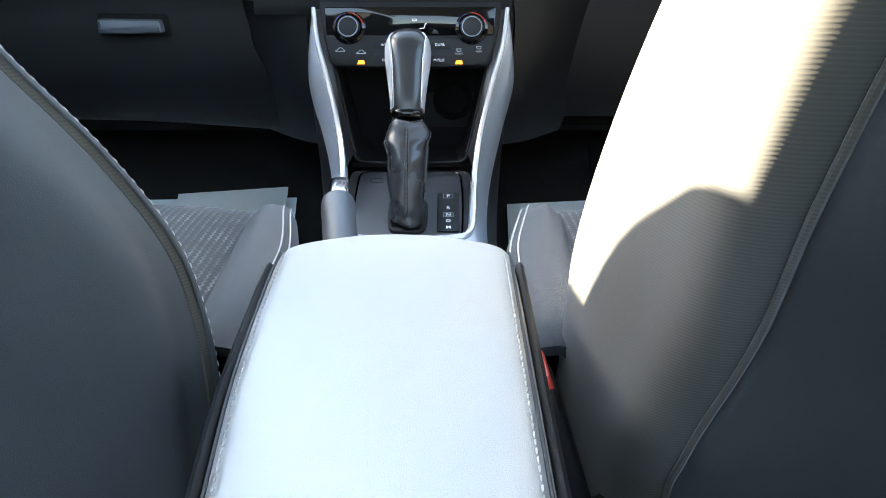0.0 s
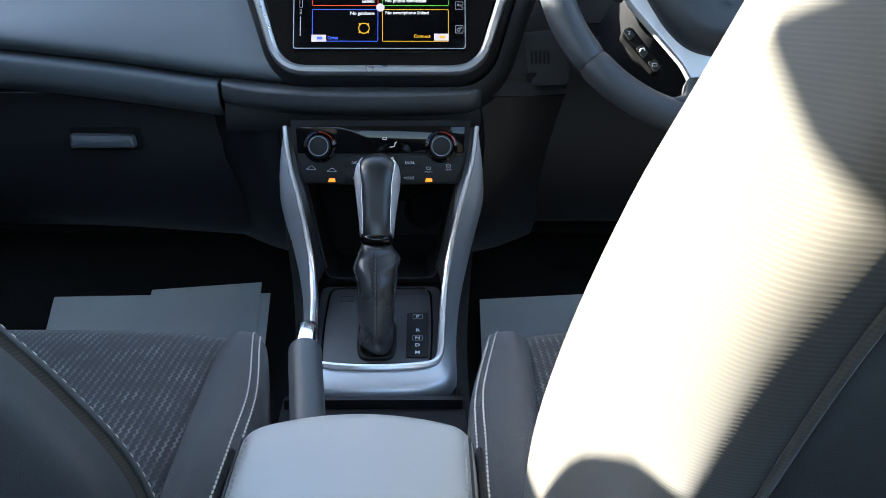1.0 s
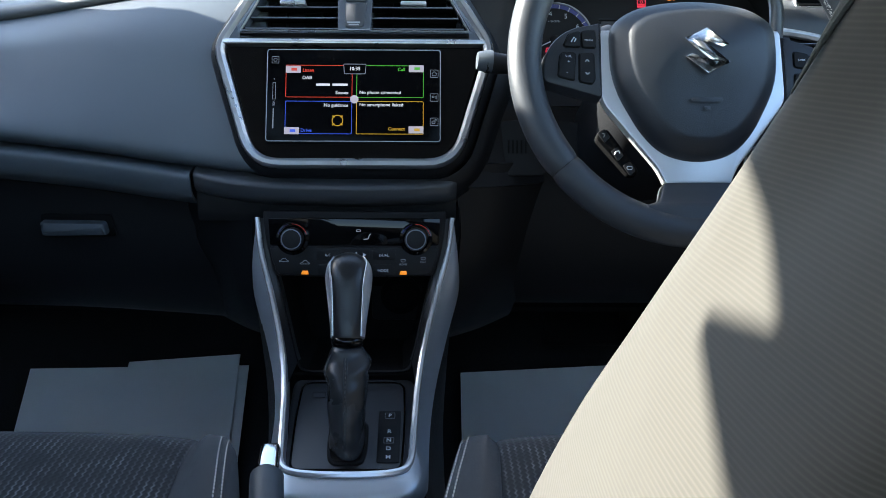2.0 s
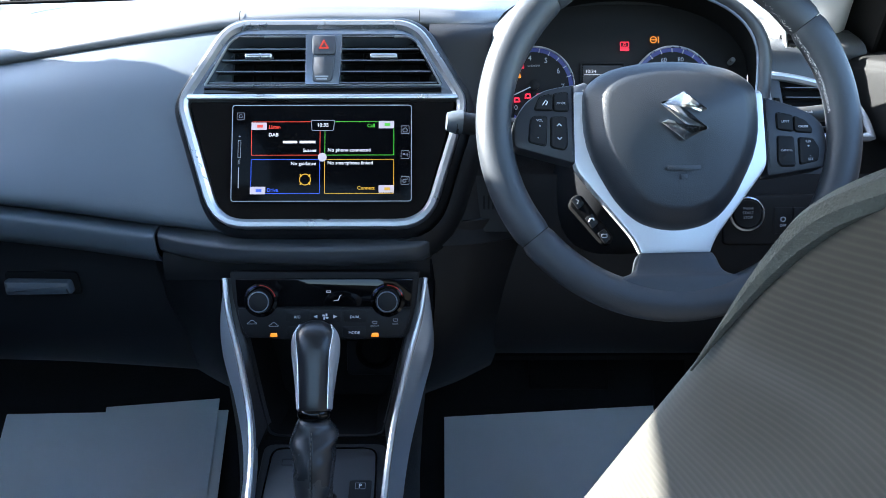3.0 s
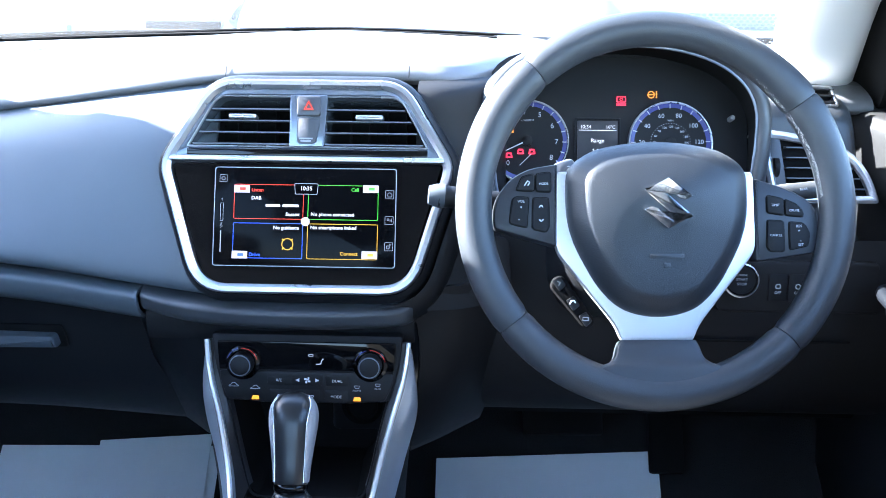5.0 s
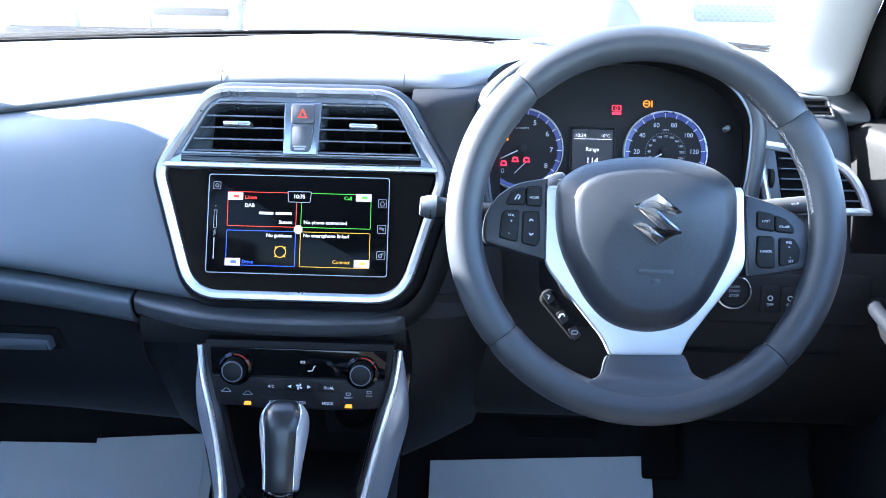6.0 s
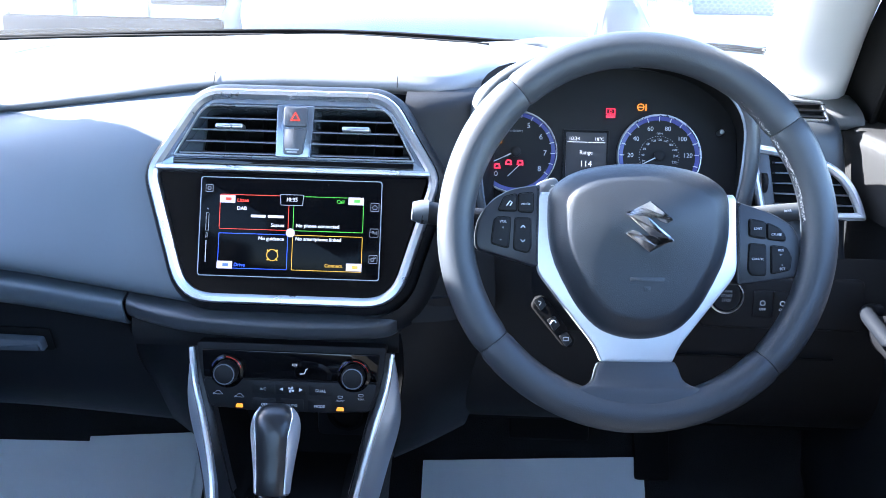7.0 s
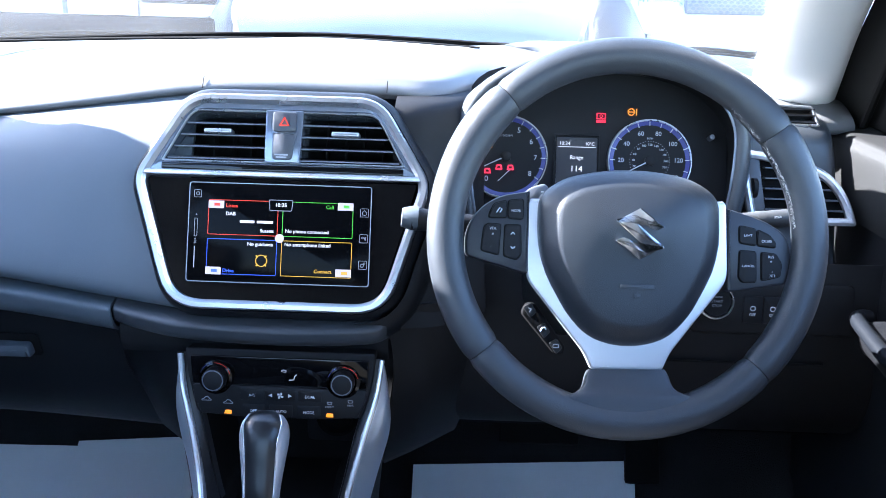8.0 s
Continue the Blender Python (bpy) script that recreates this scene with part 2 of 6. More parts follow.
def part(name, bm, material, parent=None, label="", at=None, sharp=0.7):
    """Links a bmesh as one mesh object, smooth but for its sharp edges."""
    if at is not None:
        bm.transform(at)
    bmesh.ops.recalc_face_normals(bm, faces=bm.faces)
    for f in bm.faces:
        f.smooth = True
    for e in bm.edges:
        if len(e.link_faces) == 2 and e.calc_face_angle(0) > sharp:
            e.smooth = False
    me = bpy.data.meshes.new(name)
    bm.to_mesh(me)
    bm.free()
    me.materials.append(material)
    ob = new(name, me)
    if parent is not None:
        ob.parent = parent
        spot = parent.location if parent.parent is None else parent.parent.location
        if parent.parent is None:
            ob.matrix_parent_inverse = Matrix.Translation(-Vector(spot))
    if label:
        ob["label"] = label
    return ob


def sub(name, bm, material, parent, label="", at=None, sharp=0.7):
    """A piece of a part: a child of a mesh that itself sits in world coordinates."""
    ob = part(name, bm, material, None, label, at, sharp)
    ob.parent = parent
    return ob


def smooth_line(pts, n=6, closed=False):
    """A Catmull-Rom curve through the points."""
    p = [Vector(q) for q in pts]
    out = []
    m = len(p)
    for i in range(m if closed else m - 1):
        if closed:
            a, b, c, d = p[i - 1], p[i], p[(i + 1) % m], p[(i + 2) % m]
        else:
            a, b, c, d = p[max(i - 1, 0)], p[i], p[i + 1], p[min(i + 2, m - 1)]
        for k in range(n):
            t = k / n
            out.append(0.5 * ((2 * b) + (c - a) * t + (2 * a - 5 * b + 4 * c - d) * t * t + (3 * b - a - 3 * c + d) * t ** 3))
    if not closed:
        out.append(p[-1].copy())
    return out


def rounded(poly, r, n=5):
    """A 2D polygon with its corners rounded; r is one radius or one for each corner."""
    out = []
    m = len(poly)
    for i in range(m):
        a, b, c = (Vector((*poly[j % m][:2], 0)) for j in (i - 1, i, i + 1))
        rad = r[i] if isinstance(r, (list, tuple)) else r
        u, v = (a - b), (c - b)
        d = min(rad, u.length * 0.49, v.length * 0.49)
        p, q = b + u.normalized() * d, b + v.normalized() * d
        for k in range(n + 1):
            t = k / n
            out.append(p * (1 - t) ** 2 + b * 2 * t * (1 - t) + q * t * t)
    return out


def mirrored(half):
    """A closed outline from its right half, listed from the top down."""
    return list(half) + [(-x, y) for x, y in reversed(half)]


def offset(ring, d):
    """A closed 2D ring moved inwards by d (outwards: minus)."""
    m = len(ring)
    area = sum(ring[i].x * ring[(i + 1) % m].y - ring[(i + 1) % m].x * ring[i].y for i in range(m))
    s = 1 if area > 0 else -1
    out = []
    for i in range(m):
        j, k = i - 1, (i + 1) % m
        while (ring[i] - ring[j]).length < 1e-7:
            j -= 1
        while (ring[k] - ring[i]).length < 1e-7:
            k = (k + 1) % m
        u, v = (ring[i] - ring[j]).normalized(), (ring[k] - ring[i]).normalized()
        t = (u + v).normalized()
        nrm = Vector((-t.y, t.x, 0)) * s
        c = max(0.5, nrm.dot(Vector((-u.y, u.x, 0)) * s))
        out.append(ring[i] + nrm * (d / c))
    return out


def lift(ring, z):
    return [Vector((p[0], p[1], z)) for p in ring]


def strips(rings, closed=True, cap0=False, cap1=False, bm=None):
    """Quads between successive rings of equal length."""
    bm = bm or bmesh.new()
    vs = [[bm.verts.new(p) for p in r] for r in rings]
    m = len(rings[0])
    for a, b in zip(vs, vs[1:]):
        for i in range(m if closed else m - 1):
            bm.faces.new((a[i], a[(i + 1) % m], b[(i + 1) % m], b[i]))
    if cap0:
        bm.faces.new(vs[0])
    if cap1:
        bm.faces.new(vs[-1])
    return bm


def plate(ring, depth, bevel=0.0, base=0.0):
    """A slab over a 2D outline, from base to base + depth, with a softened front edge."""
    ring = [Vector((p[0], p[1], 0)) for p in ring]
    rings = [lift(ring, base)]
    if bevel:
        rings += [lift(ring, base + depth - bevel), lift(offset(ring, bevel * 0.3), base + depth - bevel * 0.3), lift(offset(ring, bevel), base + depth)]
    else:
        rings += [lift(ring, base + depth)]
    return strips(rings, cap0=True, cap1=True)


def frame_ring(ring, width, depth, bevel=0.0, base=0.0):
    """A closed band of the given width inside a 2D outline."""
    ring = [Vector((p[0], p[1], 0)) for p in ring]
    z = base + depth
    rs = [lift(ring, base), lift(ring, z - bevel), lift(offset(ring, bevel), z), lift(offset(ring, width - bevel), z),
          lift(offset(ring, width), z - bevel), lift(offset(ring, width), base)]
    return strips(rs + [rs[0]])


def rect(w, h, r=0.0, cx=0.0, cy=0.0, n=4):
    p = [(cx - w / 2, cy - h / 2), (cx + w / 2, cy - h / 2), (cx + w / 2, cy + h / 2), (cx - w / 2, cy + h / 2)]
    return rounded(p, r, n) if r else [Vector((*q, 0)) for q in p]


def disc(r, n=32, cx=0.0, cy=0.0):
    return [Vector((cx + r * math.cos(2 * math.pi * i / n), cy + r * math.sin(2 * math.pi * i / n), 0)) for i in range(n)]


def lathe(profile, n=32, cx=0.0, cy=0.0):
    """A turned solid about z: profile of (radius, height)."""
    return strips([lift(disc(r, n, cx, cy), z) for r, z in profile], cap0=True, cap1=True)


def tube(path, radius, n=10, closed=False, flat=1.0, up=(0, 0, 1)):
    """A pipe along a line; radius is a number or a function of the way from 0 to 1; flat squeezes it along up."""
    m = len(path)
    rings = []
    up = Vector(up)
    for i, p in enumerate(path):
        a, b = (path[i - 1], path[(i + 1) % m]) if closed else (path[max(i - 1, 0)], path[min(i + 1, m - 1)])
        t = (b - a).normalized()
        s = t.cross(up)
        s = s.normalized() if s.length > 1e-4 else Vector((1, 0, 0))
        w = s.cross(t).normalized()
        r = radius(i / (m - 1)) if callable(radius) else radius
        rings.append([p + s * r * math.cos(2 * math.pi * k / n) + w * r * flat * math.sin(2 * math.pi * k / n) for k in range(n)])
    return strips(rings + [rings[0]], True) if closed else strips(rings, True, True, True)


def box(x0, x1, y0, y1, z0, z1, bevel=0.0, seg=2):
    bm = bmesh.new()
    bmesh.ops.create_cube(bm, size=1)
    bm.transform(Matrix.Translation(((x0 + x1) / 2, (y0 + y1) / 2, (z0 + z1) / 2)) @ Matrix.Diagonal((x1 - x0, y1 - y0, z1 - z0, 1)))
    if bevel:
        bmesh.ops.bevel(bm, geom=bm.edges[:], offset=bevel, segments=seg, profile=0.6, affect="EDGES")
    return bm


def sheet(rows, thick=0.004, n_along=6, n_across=5, towards=(0.1, 0.1, 0.85)):
    """A smooth skin through rows of points, all of one length, with its thickness on the side away from a point."""
    fine = [smooth_line(r, n_across) for r in rows]
    cols = [smooth_line([f[i] for f in fine], n_along) for i in range(len(fine[0]))]
    m, k = len(cols), len(cols[0])
    eye = Vector(towards)
    nrm, facing = [], 0.0
    for i in range(m):
        line = []
        for j in range(k):
            u = cols[min(i + 1, m - 1)][j] - cols[max(i - 1, 0)][j]
            v = cols[i][min(j + 1, k - 1)] - cols[i][max(j - 1, 0)]
            w = u.cross(v)
            w = w.normalized() if w.length > 1e-12 else Vector((0, 0, 0))
            facing += w.dot((eye - cols[i][j]).normalized())
            line.append(w)
        nrm.append(line)
    s = -thick if facing > 0 else thick
    bm = bmesh.new()
    front = [[bm.verts.new(p) for p in c] for c in cols]
    back = [[bm.verts.new(cols[i][j] + nrm[i][j] * s) for j in range(k)] for i in range(m)]
    for i in range(m - 1):
        for j in range(k - 1):
            bm.faces.new((front[i][j], front[i + 1][j], front[i + 1][j + 1], front[i][j + 1]))
            bm.faces.new((back[i][j], back[i][j + 1], back[i + 1][j + 1], back[i + 1][j]))
    rim = [(i, 0) for i in range(m)] + [(m - 1, j) for j in range(1, k)] + [(i, k - 1) for i in range(m - 2, -1, -1)] + [(0, j) for j in range(k - 2, 0, -1)]
    for (i, j), (p, q) in zip(rim, rim[1:] + rim[:1]):
        bm.faces.new((front[i][j], back[i][j], back[p][q], front[p][q]))
    return bm


def letters(body, size, m, material, parent, name="lettering", align="CENTER", bold=0.0):
    """Raised writing in the built-in font, at the frame m, as a mesh."""
    cu = bpy.data.curves.new("tmp", "FONT")
    cu.body, cu.size, cu.align_x, cu.align_y, cu.extrude, cu.offset = body, size, align, "CENTER", 0.0001, bold
    cu.resolution_u = 3
    tmp = bpy.data.objects.new("tmp", cu)
    scene.collection.objects.link(tmp)
    me = bpy.data.meshes.new_from_object(tmp.evaluated_get(bpy.context.evaluated_depsgraph_get()))
    bpy.data.objects.remove(tmp)
    bpy.data.curves.remove(cu)
    me.name = name
    me.transform(m)
    me.materials.clear()
    me.materials.append(material)
    ob = new(name, me)
    ob.parent = parent
    if parent.parent is None and parent.type == "EMPTY":
        ob.matrix_parent_inverse = Matrix.Translation(-parent.location)
    return ob


def stitches(path, length, gap, radius):
    """A row of short threads lying along a line."""
    d = [0.0]
    for a, b in zip(path, path[1:]):
        d.append(d[-1] + (b - a).length)

    def at(s):
        for i in range(len(path) - 1):
            if d[i + 1] >= s:
                return path[i].lerp(path[i + 1], (s - d[i]) / max(1e-9, d[i + 1] - d[i]))
        return path[-1]
    bms = bmesh.new()
    s = 0.0
    while s + length < d[-1]:
        a, b = at(s), at(s + length)
        t = (b - a).normalized()
        side = t.cross(Vector((0.3, 0.5, 0.81))).normalized()
        up = side.cross(t)
        rings = [[p + side * r * math.cos(k * math.pi / 2) + up * r * math.sin(k * math.pi / 2) for k in range(4)]
                 for p, r in ((a, radius * 0.5), (a.lerp(b, 0.25), radius), (a.lerp(b, 0.75), radius), (b, radius * 0.5))]
        strips(rings, True, True, True, bms)
        s += length + gap
    return bms


# ---- frames of the main faces ----
F_SCREEN = lean((0, 1.142, 0.635), 20.9)
F_WHEEL = lean((0.338, 1.034, 0.6776), 20.8, 3.4)
F_CLIMATE = lean((0, 1.120, 0.483), 10)
F_CLUSTER = lean((0.34, 1.29, 0.70), 20)
F_SHIFT = lean((0, 1.0, 0.30), 71)


def on(f, u, v, w=0.0):
    return f @ Vector((u, v, w))


def at(f, u, v, w=0.0, turn=0.0):
    return f @ pose(u, v, w, 0, 0, turn)


# ---- the cabin shell ----
def cabin_shell():
    floor = tagged(part("floor", box(-0.74, 0.74, -1.1, 1.2, -0.05, 0.0), CARPET), "black carpeted car floor", "floor", kind="structure")
    toe = sheet([[(x, 1.16, 0.0), (x, 1.26, 0.085), (x, 1.45, 0.25), (x, 1.58, 0.40), (x, 1.64, 0.62)] for x in (-0.74, -0.3, 0.3, 0.74)], 0.02)
    tagged(part("toe_board", toe, CARPET), "black carpeted sloping toe board and bulkhead", "bulkhead", kind="structure")
    roof = sheet([[(x, 0.85, 1.13 - 0.06 * abs(x)), (x, 0.4, 1.27 - 0.06 * abs(x)), (x, -0.3, 1.27 - 0.06 * abs(x)), (x, -0.95, 1.14 - 0.06 * abs(x))]
                  for x in (-0.62, -0.3, 0, 0.3, 0.62)], 0.03)
    tagged(part("ceiling", roof, HEADLINER), "pale cloth headliner of the car roof", "ceiling", kind="structure")
    # Unseen closing wall; its height cuts low light from the rear.
    back = box(-0.74, 0.74, -1.36, -1.3, -0.05, 0.76)
    tagged(part("wall_rear", back, CARPET), "dark upholstered rear bulkhead below the rear window", "wall", kind="structure")
    bulk = sheet([[(x, 1.66, 0.40), (x, 1.64, 0.62), (x, 1.56 - 0.25 * x * x, 0.775 - 0.03 * abs(x) - 0.3 * max(0.0, x - 0.42))] for x in (-0.76, -0.4, 0, 0.3, 0.42, 0.55, 0.76)], 0.02)
    tagged(part("wall_front", bulk, CARPET), "black bulkhead behind the dashboard", "wall", kind="structure")
    for s in (-1, 1):
        rows = []
        for y in (-1.3, 0.0, 0.45, 0.6, 0.75, 0.90, 1.1, 1.2, 1.30, 1.38, 1.66):
            # Left side, out of view, rises higher to keep sun off seats and console.
            top = float(np.interp(y, (0.45, 0.90, 1.10, 1.20, 1.30, 1.36), (0.868, 0.868, 0.90, 0.93, 0.93, 0.735))) if s < 0 else 0.735
            rows.append([(s * 0.74, y, -0.05), (s * 0.745, y, 0.2), (s * 0.735, y, 0.45), (s * 0.735, y, top)])
        tagged(part("wall_right" if s > 0 else "wall_left", sheet(rows, 0.03), MATT), "black moulded car body side below the windows", "wall", kind="structure")
        if s > 0:
            line = [(0.594, 1.50, 0.66), (0.588, 1.42, 0.745), (0.560, 1.28, 0.866), (0.530, 1.10, 0.99), (0.505, 0.89, 1.12)]
        else:
            # Left pillar, out of view, is set forward so its shadow fits the dash.
            line = [(0.602, 1.45, 0.66), (0.596, 1.36, 0.745), (0.568, 1.264, 0.866), (0.550, 1.245, 0.94), (0.536, 1.18, 0.99), (0.510, 0.95, 1.12)]
        pill = tube(smooth_line([(s * x, y, z) for x, y, z in line], 4), 0.051, 18, flat=0.7)
        tagged(part("pillar_right" if s > 0 else "pillar_left", pill, PILLAR), "pale grey trimmed windscreen pillar", "pillar", kind="structure")
        mid = tube([Vector((s * 0.74, 0.42, 0.6)), Vector((s * 0.72, 0.410, 0.9)), Vector((s * 0.645, 0.400, 1.24))], 0.042, 12, flat=0.7)
        tagged(part("door_pillar_right" if s > 0 else "door_pillar_left", mid, PILLAR), "pale grey trimmed door pillar", "pillar", kind="structure")
        rail = tube([Vector((s * 0.64, 0.86, 1.12)), Vector((s * 0.63, 0.66, 1.198)), Vector((s * 0.63, 0.3, 1.215)), Vector((s * 0.63, -0.4, 1.25)), Vector((s * 0.64, -1.1, 1.08))], 0.03, 10)
        tagged(part("roof_rail_right" if s > 0 else "roof_rail_left", rail, HEADLINER), "pale cloth covered roof rail", "roof rail", kind="structure")
    head = tube([Vector((-0.64, 0.86, 1.12)), Vector((-0.3, 0.91, 1.145)), Vector((0.3, 0.91, 1.145)), Vector((0.64, 0.86, 1.12))], 0.035, 10)
    tagged(part("roof_header", head, HEADLINER), "pale cloth header above the windscreen", "roof rail", kind="structure")
    glass = thing("windscreen", "clear curved car windscreen with a black border", "windscreen", (0, 1.5, 0.8), kind="structure")
    low, high = [], []
    for x in (-0.60, -0.40, 0, 0.40, 0.60):
        low.append(Vector((x, 1.53 - 0.30 * x * x, 0.795 - 0.03 * abs(x))))
        high.append(Vector((x * 0.9, 0.92 - 0.1 * x * x, 1.13)))
    pane = part("pane", sheet([[a, a.lerp(b, 0.5) + Vector((0, 0.01, 0.015)), b] for a, b in zip(low, high)], 0.004), GLASS, glass)
    pane.visible_shadow = False
    band = [[a + Vector((0, -0.012, -0.012)), a + Vector((0, -0.02, 0.004))] for a in low[:4]]
    part("black_border", sheet(band, 0.003), RUBBER, glass, "black ceramic border")


cabin_shell()


def side_plate(outline, x, thick, r):
    """A rounded plate that stands along the car's side, from an outline in y and z."""
    bm = plate(rounded(outline, r, 4), thick, 0.004, -thick / 2)
    bm.transform(Matrix(((0, 0, 1, x), (1, 0, 0, 0), (0, 1, 0, 0), (0, 0, 0, 1))))
    return bm


def belt_guide():
    """An unseen plate, outlined to shadow the driver's bolster, that reaches forward from the passenger's door pillar.
    """
    t = thing("belt_guide", "unseen black plate on the door pillar, added to shade the bolster", "belt guide", (-0.675, 0.47, 1.08))
    part("plate", side_plate([(0.573, 1.124), (0.512, 1.140), (0.455, 1.110), (0.42, 1.08), (0.42, 1.05), (0.457, 1.076), (0.505, 1.091)], -0.66, 0.016, 0.008), HARD, t)
    part("bracket", box(-0.682, -0.655, 0.405, 0.45, 1.04, 1.08, 0.004, 2), HARD, t)
    # Unseen corner, outlined to cast the upper edge of the bolster's shadow.
    corner = side_plate([(0.66, 1.225), (0.60, 1.196), (0.542, 1.174), (0.497, 1.151), (0.458, 1.130), (0.43, 1.095), (0.40, 1.05), (0.38, 1.24)], -0.662, 0.02, 0.012)
    tagged(part("shadow_corner_left", corner, HEADLINER), "unseen pale corner by the door pillar, added to shade the bolster", "pillar", kind="structure")


belt_guide()


# ---- dashboard ----
def dashboard():
    d = thing("dashboard", "dark grey soft-touch dashboard with padded face and glovebox", "dashboard", (0, 1.3, 0.4))
    xs = (-0.74, -0.60, -0.42, -0.30, -0.20, -0.10, 0.0, 0.10, 0.16)
    fold = {-0.74: (1.40, 0.690), -0.60: (1.335, 0.702), -0.42: (1.285, 0.722), -0.30: (1.255, 0.740), -0.20: (1.243, 0.755), -0.10: (1.243, 0.768), 0.0: (1.243, 0.772), 0.10: (1.245, 0.770), 0.16: (1.262, 0.765), 0.22: (1.36, 0.765), 0.30: (1.42, 0.768), 0.45: (1.41, 0.758)}
    ledge = {-0.74: (1.15, 0.612), -0.60: (1.14, 0.600), -0.42: (1.135, 0.584), -0.30: (1.140, 0.570), -0.20: (1.138, 0.556), -0.10: (1.13, 0.545)}
    top = []
    for x in (*xs, 0.22, 0.30, 0.45, 0.55, 0.64):
        fy, fz = fold.get(x, (1.30 + 0.10 * (abs(x) - 0.3), 0.755 - 0.08 * (abs(x) - 0.3)))
        wy, wz = 1.515 - 0.30 * x * x, 0.792 - 0.03 * abs(x) - 0.25 * max(0.0, x - 0.45)
        top.append([(x, wy, wz), (x, wy - 0.03, wz + 0.004), (x, (wy + fy) / 2 + 0.03, (wz + fz) / 2 + 0.020), (x, fy + 0.035, fz + 0.016), (x, fy + 0.008, fz + 0.007), (x, fy, fz - 0.004), (x, fy + 0.012, fz - 0.012)])
    part("top_pad", sheet(top, 0.006, 5, 5), TOPPAD, d, "dark grey top pad, paled for sunlight")
    face = []
    for x in xs[:6]:
        (fy, fz), (ly, lz) = fold[x], ledge[x]
        face.append([(x, fy + 0.02, fz - 0.010), (x, fy - 0.004, fz - 0.012), (x, fy * 0.72 + ly * 0.28 - 0.022, fz * 0.72 + lz * 0.28),
                     (x, fy * 0.4 + ly * 0.6 - 0.02, fz * 0.4 + lz * 0.6), (x, ly - 0.002, lz + 0.02), (x, ly + 0.012, lz + 0.004), (x, ly + 0.04, lz)])
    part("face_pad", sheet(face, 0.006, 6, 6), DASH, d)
    lip = []
    for x in (-0.74, -0.60, -0.42, -0.30, -0.20, -0.181):
        ly, lz = ledge.get(x, (1.136, 0.554))
        lip.append([(x, ly + 0.035, lz + 0.001), (x, ly + 0.004, lz - 0.003), (x, ly - 0.001, lz - 0.012), (x, ly + 0.008, lz - 0.030), (x, ly + 0.03, lz - 0.042), (x, ly + 0.05, lz - 0.045)])
    part("ledge_trim", sheet(lip, 0.004, 5, 5), DASH, d, "blue-grey ledge trim under the padded face")
    glove = []
    for x, bot in ((-0.74, 0.37), (-0.55, 0.362), (-0.38, 0.358), (-0.28, 0.352), (-0.188, 0.345)):
        s = (x + 0.74) / 0.55
        glove.append([(x, 1.182, 0.535), (x, 1.188, 0.50), (x, 1.192, 0.46), (x + 0.022 * s, 1.205, 0.41), (x + 0.035 * s, 1.24, bot + 0.012), (x + 0.035 * s, 1.28, bot)])
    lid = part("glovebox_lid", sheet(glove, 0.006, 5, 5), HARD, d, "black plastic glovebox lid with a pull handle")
    h = lean((-0.322, 1.178, 0.482), -4)
    sub("handle", plate(rounded([(-0.039, 0.008), (0.034, 0.007), (0.037, -0.008), (-0.038, -0.009)], 0.004), 0.012, 0.0045), GRIP, lid, "dull dark grey pull handle", h)
    sub("handle_recess", plate(rounded([(-0.043, 0.014), (0.038, 0.013), (0.042, -0.013), (-0.042, -0.013)], 0.004), 0.003), VOID, lid, "", lean((-0.322, 1.187, 0.482), -4))
    gap = smooth_line([(-0.186, 1.178, 0.532), (-0.182, 1.183, 0.50), (-0.172, 1.190, 0.46), (-0.160, 1.20, 0.42), (-0.150, 1.215, 0.385)], 4)
    part("lid_gap", tube(gap, 0.0022, 6), VOID, d, "dark gap beside the glovebox lid")
    under = [[(x, 1.30, 0.35), (x, 1.38, 0.40), (x, 1.55, 0.45)] for x in (-0.74, 0, 0.74)]
    part("underside", sheet(under, 0.01), VOID, d)
    # the centre below the screen surround, and the panel round the climate controls
    mid, low = [], []
    for x, ly, lz in ((-0.176, 1.136, 0.5535), (-0.15, 1.128, 0.549), (-0.10, 1.117, 0.545), (0.0, 1.112, 0.543), (0.09, 1.118, 0.545), (0.112, 1.130, 0.548)):
        mid.append([(x, ly + 0.05, lz + 0.010), (x, ly + 0.004, lz), (x, ly - 0.001, lz - 0.010), (x, ly + 0.007, lz - 0.022), (x, ly + 0.03, lz - 0.030)])
        low.append([(x, 1.158, 0.535), (x, 1.150, 0.528), (x, 1.147, 0.518), (x, 1.148, 0.505), (x, 1.152, 0.495)])
    part("centre_lip", sheet(mid, 0.004, 4, 5), LIP, d)
    part("centre_fascia", sheet(low, 0.004, 4, 4), MATT, d)
    bridge = []
    for x, back in ((0.112, 0.0), (0.135, 0.004), (0.160, 0.018), (0.185, 0.042), (0.205, 0.075), (0.214, 0.13)):
        col = [(x, 1.166 + 0.382 * (z - 0.635) + back, z) for z in (0.752, 0.71, 0.66, 0.61)]
        low_y = float(np.interp(x, (0.105, 0.15, 0.18, 0.215), (1.142, 1.145, 1.160, 1.185)))
        bridge.append([(x, col[0][1] + 0.03, 0.764)] + col + [(x, 0.5 * (col[-1][1] + low_y), 0.57), (x, low_y, 0.535)])
    # Matt black puts the shade over bridge and grille into their colour.
    part("bridge_panel", sheet(bridge, 0.004, 5, 5), MATT, d, "panel between the screen and the instruments, darkened for shade")
